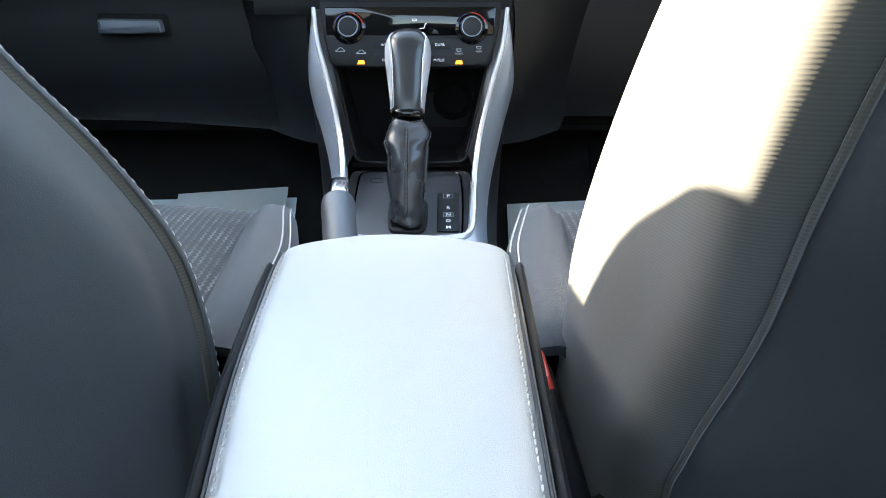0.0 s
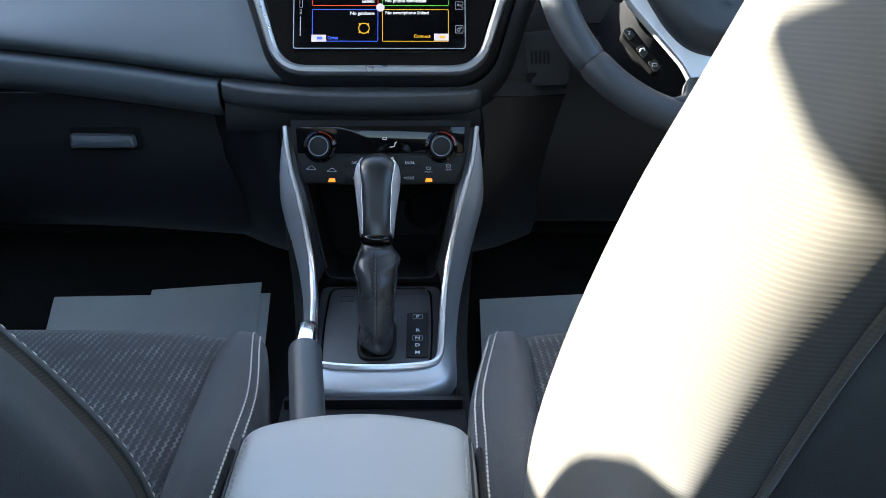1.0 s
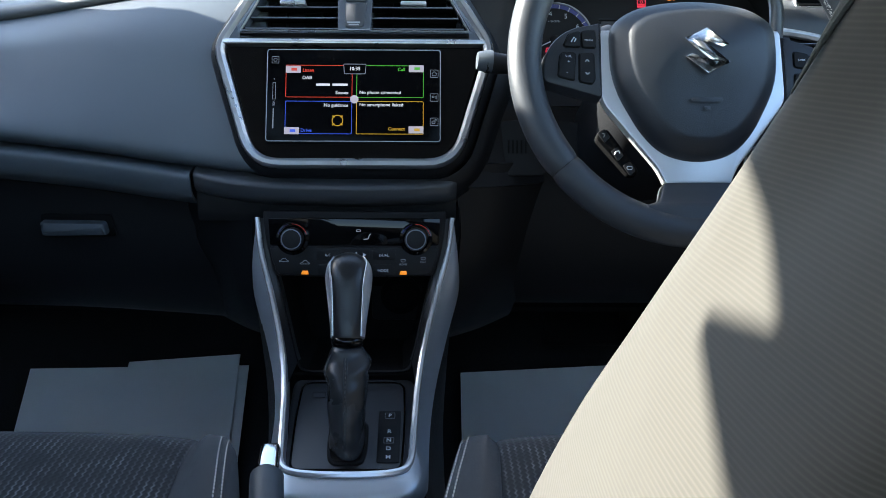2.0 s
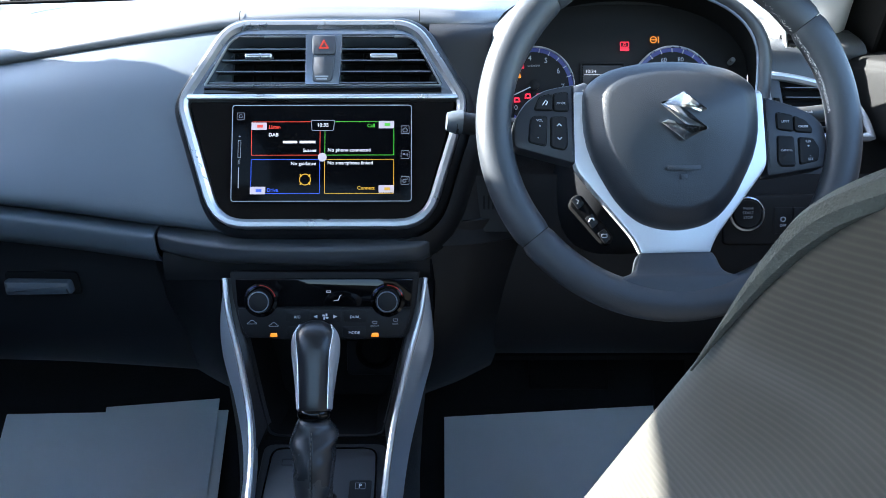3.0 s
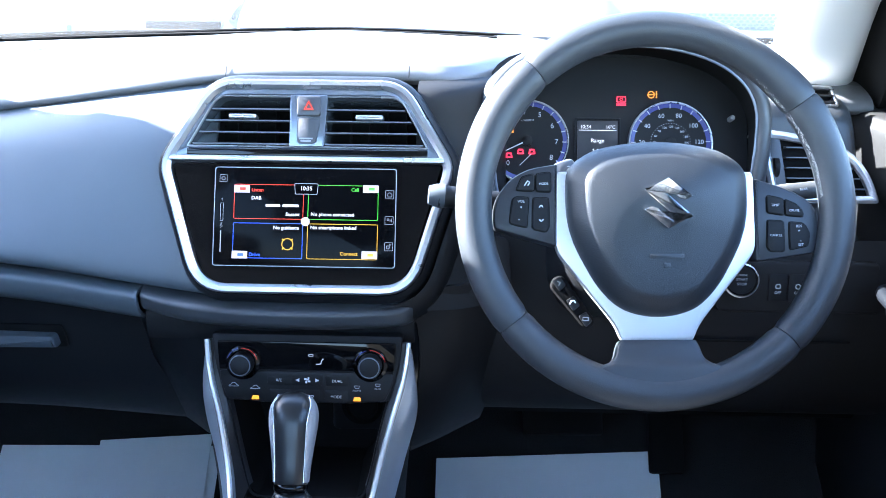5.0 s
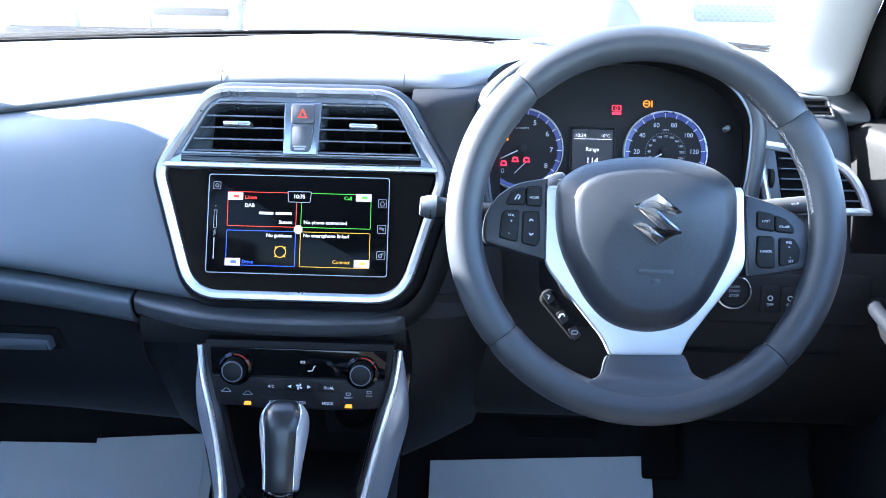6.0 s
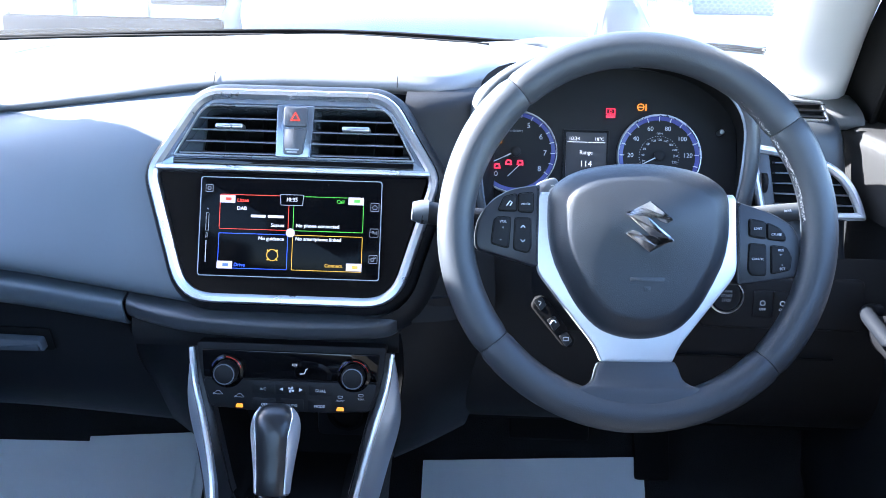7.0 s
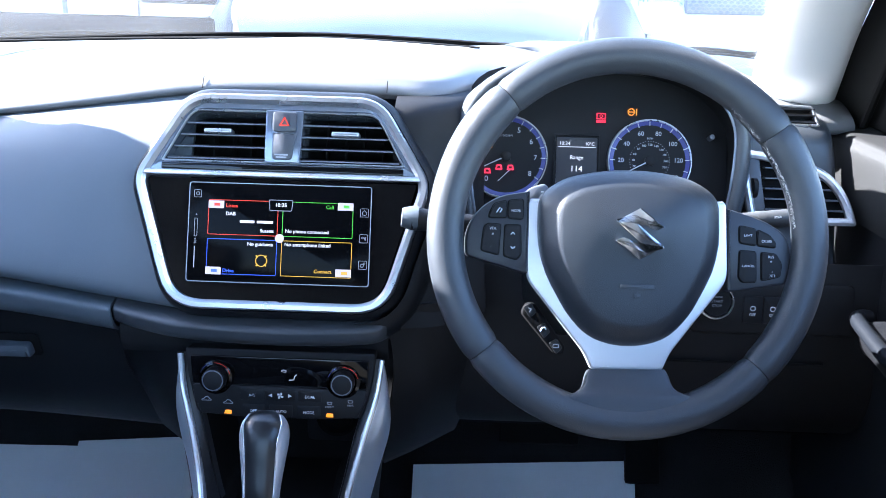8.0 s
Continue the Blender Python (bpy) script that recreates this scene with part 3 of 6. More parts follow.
    for x0, x1, y in ((-0.42, -0.06, 1.44), (-0.03, 0.20, 1.44)):
        pts = smooth_line([(x0 + (x1 - x0) * k / 5, y + 0.012 * math.sin(math.pi * k / 5) - 0.18 * (x0 + (x1 - x0) * k / 5) ** 2, 0.8015 - 0.03 * abs(x0 + (x1 - x0) * k / 5)) for k in range(6)], 4)
        part("demister_slot", tube(pts, 0.0024, 8, flat=0.5), VOID, d, "narrow windscreen demister slot")
    for x in (-0.099, 0.101):
        part("pad_seam", tube([Vector((x, 1.2415, 0.767)), Vector((x, 1.2475, 0.7755)), Vector((x, 1.251, 0.7782))], 0.0005, 5), VOID, d)
    for s in (-1, 1):
        cheek = [[(s * 0.215, 1.190, 0.56), (s * 0.213, 1.205, 0.49), (s * 0.200, 1.225, 0.42), (s * 0.185, 1.265, 0.352), (s * 0.185, 1.32, 0.345)],
                 [(s * 0.180, 1.165, 0.56), (s * 0.178, 1.178, 0.49), (s * 0.165, 1.195, 0.42), (s * 0.150, 1.235, 0.346), (s * 0.148, 1.30, 0.335)],
                 [(s * 0.150, 1.150, 0.56), (s * 0.148, 1.162, 0.49), (s * 0.140, 1.177, 0.42), (s * 0.130, 1.215, 0.345), (s * 0.125, 1.30, 0.33)],
                 [(s * 0.105, 1.148, 0.56), (s * 0.118, 1.155, 0.49), (s * 0.113, 1.165, 0.42), (s * 0.105, 1.19, 0.345), (s * 0.100, 1.30, 0.33)]]
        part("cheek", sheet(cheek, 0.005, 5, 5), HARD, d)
    # driver's side: knee panel, switch panel and the right-hand end
    knee = [[(x, 1.21, 0.60), (x, 1.195, 0.53), (x, 1.20, 0.46), (x, 1.225, 0.40), (x, 1.27, 0.365), (x, 1.33, 0.37)] for x in (0.165, 0.3, 0.45, 0.60, 0.74)]
    part("knee_panel", sheet(knee, 0.006), MATT, d, "black knee panel under the steering column")
    g = lean((0.176, 1.170, 0.5745), 14)
    grille = part("grille_panel", plate(rounded([(-0.022, 0.03), (0.035, 0.035), (0.04, -0.03), (-0.03, -0.03)], 0.012), 0.003, 0.001), MATT, d, "", g)
    for k in range(5):
        sub("slot", plate(rect(0.0022, 0.015, 0.0, -0.005 + 0.0048 * k, 0.002), 0.0012, 0, 0.003), VOID, grille, "", g)
    return d


dash = dashboard()


def screen_surround():
    t = thing("screen_surround", "silver six-sided centre surround with air vents and gloss black panel", "dashboard trim", on(F_SCREEN, 0, 0))
    outer = rounded(mirrored([(0.100, 0.144), (0.154, 0.056), (0.113, -0.079)]), [0.025, 0.016, 0.035, 0.035, 0.016, 0.025], 6)
    rings = [lift(offset(outer, -0.010), -0.034), lift(offset(outer, -0.0075), -0.014), lift(offset(outer, -0.0045), -0.007), lift(offset(outer, -0.001), -0.003), lift(outer, -0.010)]
    part("outer_lip", strips(rings), HARD, t, "", F_SCREEN)
    corner = [[p for p, q in zip(offset(outer, d), outer) if q[0] > 0.06 and q[1] < 0.05] for d in (-0.011, -0.018, -0.027, -0.033)]
    part("corner_skirt", strips([lift(c, z) for c, z in zip(corner, (-0.014, -0.017, -0.028, -0.060))], False), HARD, t, "rounded dark skirt below the bezel", F_SCREEN)
    rings = [lift(outer, -0.012), lift(outer, 0.001), lift(offset(outer, 0.002), 0.0042), lift(offset(outer, 0.0065), 0.0046), lift(offset(outer, 0.0100), 0.001), lift(offset(outer, 0.0100), -0.012)]
    part("bezel", strips(rings), SILVER, t, "satin silver bezel", F_SCREEN)
    low = rounded(mirrored([(0.1395, 0.0555), (0.104, -0.0695)]), [0.003, 0.028, 0.028, 0.003], 6)
    part("gloss_band", plate(rect(0.250, 0.0065, 0.001, 0, 0.0675), 0.004, 0.0006, -0.0025), GLOSS, t, "gloss black band under the vents", F_SCREEN)
    part("gloss_panel", plate(low, 0.010, 0.0, -0.012), GLOSS, t, "gloss black panel", F_SCREEN)
    part("silver_bar", plate(rect(0.286, 0.0055, 0.0015, 0, 0.0605), 0.014, 0.0015, -0.010), SILVER, t, "silver cross bar", F_SCREEN)
    # vent surround: a band between the bezel and the opening
    up_out = rounded(mirrored([(0.092, 0.1355), (0.1435, 0.0635)]), [0.02, 0.004, 0.004, 0.02], 6)
    up_in = rounded(mirrored([(0.0955, 0.1265), (0.124, 0.0735)]), [0.012, 0.004, 0.004, 0.012], 6)
    rings = [lift(up_out, -0.008), lift(up_out, -0.001), lift([a.lerp(b, 0.75) for a, b in zip(up_out, up_in)], 0.0), lift(up_in, -0.003), lift(up_in, -0.05)]
    part("vent_surround", strips(rings), VENTTRIM, t, "satin blue-grey vent surround", F_SCREEN)
    part("vent_throat", plate(up_in, 0.002, 0, -0.052), VOID, t, "", F_SCREEN)
    edge = rounded(mirrored([(0.0965, 0.1275), (0.1265, 0.0725)]), [0.012, 0.004, 0.004, 0.012], 6)
    part("vent_edge", frame_ring(edge, 0.002, 0.003, 0.0006, -0.003), SILVER, t, "thin bright edge of the vents", F_SCREEN)
    for s in (-1, 1):
        for k in range(4):
            v = 0.0785 + 0.0122 * k
            x1 = 0.1225 - (v - 0.0735) * 0.52
            m = at(F_SCREEN, s * (0.018 + x1) / 2, v, -0.014) @ pose(0, 0, 0, 10, 0, 0)
            slat = part("slat", box(-(x1 - 0.018) / 2, (x1 - 0.018) / 2, -0.0012, 0.0012, -0.013, 0.012, 0.0008, 1), SLATS, t, "", m)
            sub("front_edge", box(-(x1 - 0.018) / 2, (x1 - 0.018) / 2, -0.0007, 0.0008, 0.0118, 0.0126, 0.0003, 1), SLATEDGE, slat, "front edge paled for reflected sky", m)
        for k in range(4):
            u = s * (0.040 + 0.02 * k)
            part("vane", box(-0.0008, 0.0008, -0.024, 0.024, -0.01, 0.01), VOID, t, "", at(F_SCREEN, u, 0.098, -0.042))
        m = at(F_SCREEN, s * 0.066 - 0.002, 0.1045, -0.003)
        part("vent_tab", box(-0.0145, 0.0145, -0.0026, 0.0030, -0.010, 0.006, 0.0024, 3), SILVER, t, "silver vent tab", m)
    col = [(-0.0185, 0.128), (0.0205, 0.128), (0.0175, 0.0735), (-0.0185, 0.0735)]
    part("switch_column", plate(rounded(col, 0.002), 0.05, 0.001, -0.048), VENTTRIM, t, "satin blue-grey switch column", F_SCREEN)
    hz = thing("hazard_switch", "grey hazard switch with a red triangle above an airbag light", "switch", on(F_SCREEN, 0, 0.1, 0.002))
    part("button", plate(rect(0.0245, 0.021, 0.004, 0.0015, 0.1155), 0.005, 0.0012, 0.001), SWITCH, hz, "", F_SCREEN)
    part("lower_panel", plate(rounded([(-0.0105, 0.1035), (0.0135, 0.1035), (0.0095, 0.0765), (-0.0105, 0.0765)], [0.001, 0.001, 0.004, 0.004]), 0.0035, 0.001, 0.001), SWITCH, hz, "", F_SCREEN)
    tri = rounded([(-0.0055, -0.004), (0.0055, -0.004), (0, 0.006)], 0.001, 3)
    part("warning_triangle", frame_ring(tri, 0.0014, 0.0006), S_RED, hz, "red warning triangle", at(F_SCREEN, 0.0015, 0.1150, 0.006))
    for k in range(2):
        part("caption_bar", plate(rect(0.014 - 0.003 * k, 0.0016, 0, -0.0008, 0.0815 - 0.0026 * k), 0.0002, 0, 0.0045), GREYPRINT, hz, "", F_SCREEN)
    return t


screen_surround()


def touchscreen():
    t = thing("touchscreen", "black glass touchscreen showing four coloured tiles", "touchscreen", on(F_SCREEN, 0, 0, 0.002))
    W, H = 0.189, 0.1035
    part("glass", plate(rect(W, H, 0.004, 0, 0), 0.005, 0.0006, -0.002), SCREENGLASS, t, "", F_SCREEN)
    part("edge_line", frame_ring(rect(W - 0.001, H - 0.001, 0.0036, 0, 0), 0.0009, 0.0004, 0, 0.003), GREYPRINT, t, "thin pale edge line", F_SCREEN)
    z = 0.0031

    def tile(x0, x1, y0, y1, mat, name):
        return part("tile", frame_ring(rect(x1 - x0, y1 - y0, 0.0015, (x0 + x1) / 2, (y0 + y1) / 2), 0.0006, 0.0002, 0, z), mat, t, name, F_SCREEN)
    tile(-0.0735, -0.0015, -0.0025, 0.0335, S_RED, "red outlined radio tile")
    tile(0.003, 0.0755, -0.0025, 0.0335, S_GREEN, "green outlined phone tile")
    tile(-0.0735, -0.0015, -0.0430, -0.0065, S_BLUE, "blue outlined navigation tile")
    tile(0.003, 0.0755, -0.0430, -0.0065, S_YELLOW, "yellow outlined connection tile")
    tab = rounded([(-0.0115, 0.0350), (-0.0105, 0.0235), (0.0125, 0.0235), (0.0135, 0.0350)], 0.0015, 3)
    part("clock_panel", plate(tab, 0.0003, 0, z), SCREENGLASS, t, "black clock panel", F_SCREEN)
    part("clock_tab", frame_ring(tab, 0.0006, 0.0002, 0, z + 0.0003), S_GREY, t, "", F_SCREEN)
    part("home_ball", lathe([(0.0042, 0), (0.0046, 0.0003), (0.003, 0.0006)], 20), S_PALE, t, "small white ball icon", at(F_SCREEN, 0.0008, -0.0045, z))
    for x, y in ((-0.0655, 0.0285), (0.0675, 0.030), (-0.066, -0.0395), (0.0675, -0.038)):
        lab = part("tile_icon", plate(rect(0.016, 0.0078, 0.0004, x, y), 0.0002, 0, z + 0.0002), S_PALE, t, "pale tile icon", F_SCREEN)
        sub("mark", plate(rect(0.006, 0.003, 0, x + 0.001, y), 0.0001, 0, z + 0.0004), S_RED if x < 0 < y else S_BLUE if x < 0 else S_GREEN if y > 0 else S_YELLOW, lab, "", F_SCREEN)

    def say(body, x, y, mat, size=0.0052, align="LEFT"):
        letters(body, size, at(F_SCREEN, x, y, z + 0.0005), mat, t, "screen_text", align, 0.00006)
    say("10:35", 0.001, 0.0295, S_WHITE, 0.0056, "CENTER")
    say("Listen", -0.0555, 0.0275, S_RED)
    say("DAB", -0.0555, 0.0192, S_WHITE)
    say("Sussex", -0.0055, 0.0026, S_WHITE, align="RIGHT")
    for x, w in ((-0.0330, 0.017), (-0.0148, 0.0185)):
        part("text_bar", plate(rect(w - 0.002, 0.0026, 0.0004, x, 0.0116), 0.0001, 0, z + 0.0003), S_WHITE, t, "", F_SCREEN)
    say("Call", 0.0555, 0.0288, S_GREEN, align="RIGHT")
    say("No phone connected", 0.0062, 0.0030, S_WHITE)
    say("No guidance", -0.0055, -0.0113, S_WHITE, align="RIGHT")
    say("No smartphone linked", 0.0062, -0.0106, S_WHITE)
    say("Drive", -0.0565, -0.0392, S_BLUE)
    say("Connect", 0.0555, -0.0372, S_YELLOW, align="RIGHT")
    part("compass_icon", frame_ring(disc(0.0062, 24), 0.0009, 0.0002), S_YELLOW, t, "yellow compass ring", at(F_SCREEN, -0.017, -0.028, z))
    for a in range(4):
        part("compass_tick", plate(rect(0.0014, 0.0028, 0, 0, 0.0062), 0.0002, 0, 0.0002), S_YELLOW, t, "", at(F_SCREEN, -0.017, -0.028, z, 45 + 90 * a))
    for k, y in enumerate((0.0245, -0.002, -0.029)):
        ic = part("side_icon", frame_ring(rect(0.0088, 0.0088, 0.0012, 0.0870, y), 0.0004, 0.0002, 0, z), S_GREY, t, "", F_SCREEN)
        if k == 0:
            sub("glyph", frame_ring(rounded([(0.0842, y), (0.087, y + 0.0028), (0.0898, y), (0.0888, y - 0.0026), (0.0852, y - 0.0026)], 0.0003, 2), 0.0005, 0.0002, 0, z), S_GREY, ic, "", F_SCREEN)
        elif k == 1:
            sub("glyph", frame_ring(disc(0.0012, 12, 0.0858, y + 0.0008), 0.0005, 0.0002, 0, z), S_GREY, ic, "", F_SCREEN)
            for d in (0.0014, 0.0026):
                sub("glyph", plate(rect(0.0005, 0.0012 + d, 0, 0.0866 + d, y), 0.0002, 0, z), S_GREY, ic, "", F_SCREEN)
        else:
            sub("glyph", frame_ring(disc(0.0019, 14, 0.0863, y - 0.0006), 0.0006, 0.0002, 0, z), S_GREY, ic, "", F_SCREEN)
            sub("glyph", frame_ring(disc(0.0011, 12, 0.0886, y + 0.0018), 0.0004, 0.0002, 0, z), S_GREY, ic, "", F_SCREEN)
    ic = part("side_icon", frame_ring(rect(0.0078, 0.0078, 0.0012, -0.085, 0.0392), 0.0004, 0.0002, 0, z), S_GREY, t, "", F_SCREEN)
    sub("glyph", frame_ring(disc(0.002, 14, -0.085, 0.0392), 0.0005, 0.0002, 0, z), S_GREY, ic, "", F_SCREEN)
    part("volume_bar", frame_ring(rect(0.0032, 0.0185, 0, -0.0857, 0.0045), 0.0004, 0.0002, 0, z), S_GREY, t, "", F_SCREEN)
    part("volume_line", plate(rect(0.0010, 0.022, 0, -0.0862, -0.0260), 0.0002, 0, z), S_GREY, t, "", F_SCREEN)
    letters("VOL", 0.0032, at(F_SCREEN, -0.0860, -0.0095, z, -90), S_GREY, t, "screen_text")
    letters("+", 0.004, at(F_SCREEN, -0.0857, 0.0175, z), S_GREY, t, "screen_text")


touchscreen()


def climate_panel():
    t = thing("climate_panel", "black climate control panel with two knobs and small buttons", "climate control", on(F_CLIMATE, 0, 0))
    F = F_CLIMATE
    outer = rounded(mirrored([(0.101, 0.029), (0.0985, 0.0), (0.088, -0.043)]), [0.004, 0.01, 0.008, 0.008, 0.01, 0.004], 4)
    body = part("body", plate(outer, 0.03, 0.002, -0.034), MATT, t, "", F)
    part("gloss_strip", plate(rounded([(-0.0945, 0.0215), (0.0945, 0.0215), (0.0925, -0.0085), (-0.0925, -0.0085)], 0.002), 0.002, 0.0006, -0.0035), GLOSS, t, "gloss black display strip", F)
    low = rounded(mirrored([(0.0925, -0.0100), (0.0905, -0.024), (0.083, -0.0405), (0.045, -0.0435)]), 0.003, 3)
    part("button_panel", plate(low, 0.004, 0.001, -0.0045), HARD, t, "", F)
    for s in (-1, 1):
        m = at(F, s * 0.0675, -0.0015, -0.002)
        k = part("knob", lathe([(0.0125, 0), (0.0125, 0.012), (0.0118, 0.0145), (0.0095, 0.0155)], 36), HARD, t, "black temperature knob", m)
        sub("base_ring", strips([lift(disc(0.0185, 36), -0.001), lift(disc(0.0178, 36), 0.003), lift(disc(0.0145, 36), 0.004), lift(disc(0.0135, 36), 0.001)]), GLOSS, k, "", m)
        sub("rim", strips([lift(disc(0.0112, 36), 0.0148), lift(disc(0.0108, 36), 0.0160), lift(disc(0.0102, 36), 0.0160), lift(disc(0.0098, 36), 0.0146)]), GREYMETAL, k, "thin pale knob rim", m)
        arc = [Vector((0.0162 * math.cos(a), 0.0162 * math.sin(a), 0.0042)) for a in [radians(15 + 7 * i) for i in range(12)]]
        sub("red_arc", tube(arc, 0.0004, 5), RED, k, "", m)
        arc = [Vector((0.0162 * math.cos(a), 0.0162 * math.sin(a), 0.0042)) for a in [radians(105 + 7 * i) for i in range(9)]]
        sub("blue_arc", tube(arc, 0.0004, 5), DIALBLUE, k, "", m)
    z = 0.0000
    for body_text, x, y in (("A/C", -0.029, -0.0195), ("DUAL", 0.0325, -0.0195), ("OFF", -0.0275, -0.0365), ("AUTO", 0.002, -0.0365), ("MODE", 0.0315, -0.0365)):
        b = part("button", plate(rect(0.025, 0.0125, 0.002, x, y + 0.001), 0.0018, 0.0006, -0.002), HARD, t, "", F)
        letters(body_text, 0.0042, at(F, x, y, 0.0002), WHITEPRINT, b, "lettering")
    fan = part("button", plate(rect(0.032, 0.0125, 0.002, 0.001, -0.0185), 0.0018, 0.0006, -0.002), HARD, t, "", F)
    for s in (-1, 1):
        sub("arrow", plate([Vector((0.001 + s * 0.0125, -0.0190, 0)), Vector((0.001 + s * 0.0085, -0.0170, 0)), Vector((0.001 + s * 0.0085, -0.0210, 0))], 0.0002, 0, z), WHITEPRINT, fan, "", F)
    for a in range(4):
        sub("fan_blade", plate(rounded([(0, 0), (0.0022, 0.0008), (0.0022, 0.0032), (0.0004, 0.0034)], 0.0006, 2), 0.0002), WHITEPRINT, fan, "", at(F, 0.001, -0.019, z, 90 * a))
    for x, y, name in ((-0.0775, -0.0275, ""), (-0.0545, -0.0300, ""), (0.0535, -0.0300, "FRONT"), (0.0755, -0.0275, "REAR")):
        b = part("button", plate(rect(0.0185, 0.018, 0.0025, x, y), 0.0014, 0.0005, -0.002), HARD, t, "", F)
        if name:
            letters(name, 0.0028, at(F, x, y + 0.0005, 0.0002), GREYPRINT, b)
            sub("glyph", frame_ring(rounded([(x - 0.003, y + 0.0062), (x + 0.003, y + 0.0062), (x + 0.0022, y + 0.003), (x - 0.0022, y + 0.003)], 0.0008, 2), 0.0006, 0.0002, 0, z), GREYPRINT, b, "", F)
        else:
            car = [(x - 0.005, y + 0.0005), (x - 0.005, y + 0.002), (x - 0.003, y + 0.0025), (x - 0.001, y + 0.0048), (x + 0.002, y + 0.0048), (x + 0.004, y + 0.0025), (x + 0.0055, y + 0.002), (x + 0.0055, y + 0.0005)]
            sub("glyph", frame_ring(rounded(car, 0.0005, 2), 0.0006, 0.0002, 0, z), GREYPRINT, b, "", F)
    for x in (-0.0545, 0.0535):
        part("indicator", plate(rounded([(x - 0.0042, -0.0408), (x + 0.0042, -0.0408), (x + 0.0036, -0.0366), (x - 0.0028, -0.0366)], 0.0006, 2), 0.0018, 0.0003, -0.002), L_AMBER, t, "lit amber indicator", F)
    part("airflow_icon", tube([on(F, x + 0.003, y - 0.006, -0.0008) for x, y in ((0.007, 0.004), (0.012, 0.0045), (0.0135, 0.009), (0.015, 0.010))], 0.0006, 5), S_GREY, t, "white airflow symbol")
    part("airflow_icon", frame_ring(rect(0.005, 0.0025, 0.0005, 0.0045, 0.0075), 0.0006, 0.0003, 0, -0.0014), S_GREY, t, "", F)


climate_panel()


# ---- centre console ----
def centre_console():
    t = thing("centre_console", "black centre console with silver edge trims and open cubby", "centre console", (0, 0.9, 0.0))
    inner = [(0.1065, 1.134, 0.502), (0.1015, 1.122, 0.465), (0.0885, 1.104, 0.420), (0.0755, 1.076, 0.370), (0.0690, 1.042, 0.336), (0.0660, 1.0, 0.311), (0.0640, 0.972, 0.2945), (0.0595, 0.958, 0.2885), (0.0490, 0.951, 0.2866), (0.028, 0.9475, 0.2858), (0.0, 0.9465, 0.2855)]
    flare = [(0.004, 0.002, -0.012), (0.0125, 0.006, -0.022), (0.0125, 0.010, -0.029), (0.0125, 0.010, -0.029), (0.0130, 0.008, -0.028), (0.0145, 0.002, -0.024), (0.0165, -0.006, -0.018), (0.0165, -0.013, -0.0165), (0.0145, -0.0175, -0.0180), (0.0080, -0.0198, -0.0190), (0.0, -0.0203, -0.0190)]
    outer = [tuple(a + b for a, b in zip(p, d)) for p, d in zip(inner, flare)]
    rows = []
    for s, order in ((-1, range(11)), (1, range(9, -1, -1))):
        for k in order:
            p, q = Vector(inner[k]), Vector(outer[k])
            mid, down = p.lerp(q, 0.5) + Vector((0, -0.0012, 0.0024)), Vector(((0.002, 0.010, -0.022) if k < 6 else (0.001, 0.004, -0.020)))
            rows.append([(s * c.x, c.y, c.z) for c in (p + Vector((-0.003, 0.010, -0.008)), p, mid, q, q + down)])
    part("edge_trim", sheet(rows, 0.003, 6, 4), SIDETRIM, t, "satin silver trim that runs round the console")
    bead = smooth_line([(-x - 0.001, y - 0.003, z + 0.001) for x, y, z in inner] + [(x + 0.001, y - 0.003, z + 0.001) for x, y, z in reversed(inner[:-1])], 6)
    part("trim_bead", tube(bead, lambda k: 0.0018 + 0.0021 * math.sin(math.pi * min(1, 0.04 + k * 0.92)) ** 0.4, 8), BRIGHT, t, "silver edge, highlight put in its colour")
    mouth = [(0.0975, 1.137, 0.500), (0.0915, 1.128, 0.462), (0.0795, 1.114, 0.415), (0.0685, 1.104, 0.366), (0.0630, 1.100, 0.346), (0.0520, 1.098, 0.3365), (0.0, 1.098, 0.3360)]
    for s in (-1, 1):
        wall = [[(s * (q[0] - 0.001), q[1] + 0.010, q[2] - 0.005), (s * (0.094 + 0.02 * k / 7), q[1] + 0.03, q[2] * 0.5), (s * 0.112, q[1] + 0.03, 0.0)] for k, q in enumerate(outer[:7])]
        wall += [[(s * 0.080, 0.93, 0.258), (s * 0.100, 0.93, 0.15), (s * 0.112, 0.93, 0.0)], [(s * 0.082, 0.72, 0.25), (s * 0.10, 0.70, 0.15), (s * 0.112, 0.70, 0.0)], [(s * 0.07, 0.28, 0.26), (s * 0.08, 0.28, 0.15), (s * 0.09, 0.28, 0.0)]]
        part("side_wall", sheet(wall, 0.004, 4, 4), HARD, t)
        rim = [[(s * a[0], a[1] + 0.004, a[2] - 0.001), (s * (0.5 * a[0] + 0.5 * b[0]), 0.5 * (a[1] + b[1]) + 0.001, 0.5 * (a[2] + b[2])), (s * b[0], b[1], b[2]), (s * (b[0] - 0.002), b[1] + 0.012, b[2] - 0.001)] for a, b in zip(inner[:5], mouth[:5])]
        part("cubby_rim", sheet(rim, 0.003, 5, 4), CONSOLE, t, "dark satin rim of the cubby")
        cub = [[(s * (x + 0.001), y + 0.004, z), (s * x, y + 0.05, z), (s * (x - 0.002), 1.20, z - 0.004), (s * (x - 0.004), 1.26, z - 0.008)] for x, y, z in mouth[:6]]
        part("cubby_wall", sheet(cub, 0.003, 4, 4), VOID, t)
    ring = rounded(mirrored([(0.056, 0.088), (0.0585, 0.02), (0.056, -0.046)]), [0.014, 0.03, 0.012, 0.012, 0.03, 0.014], 5)
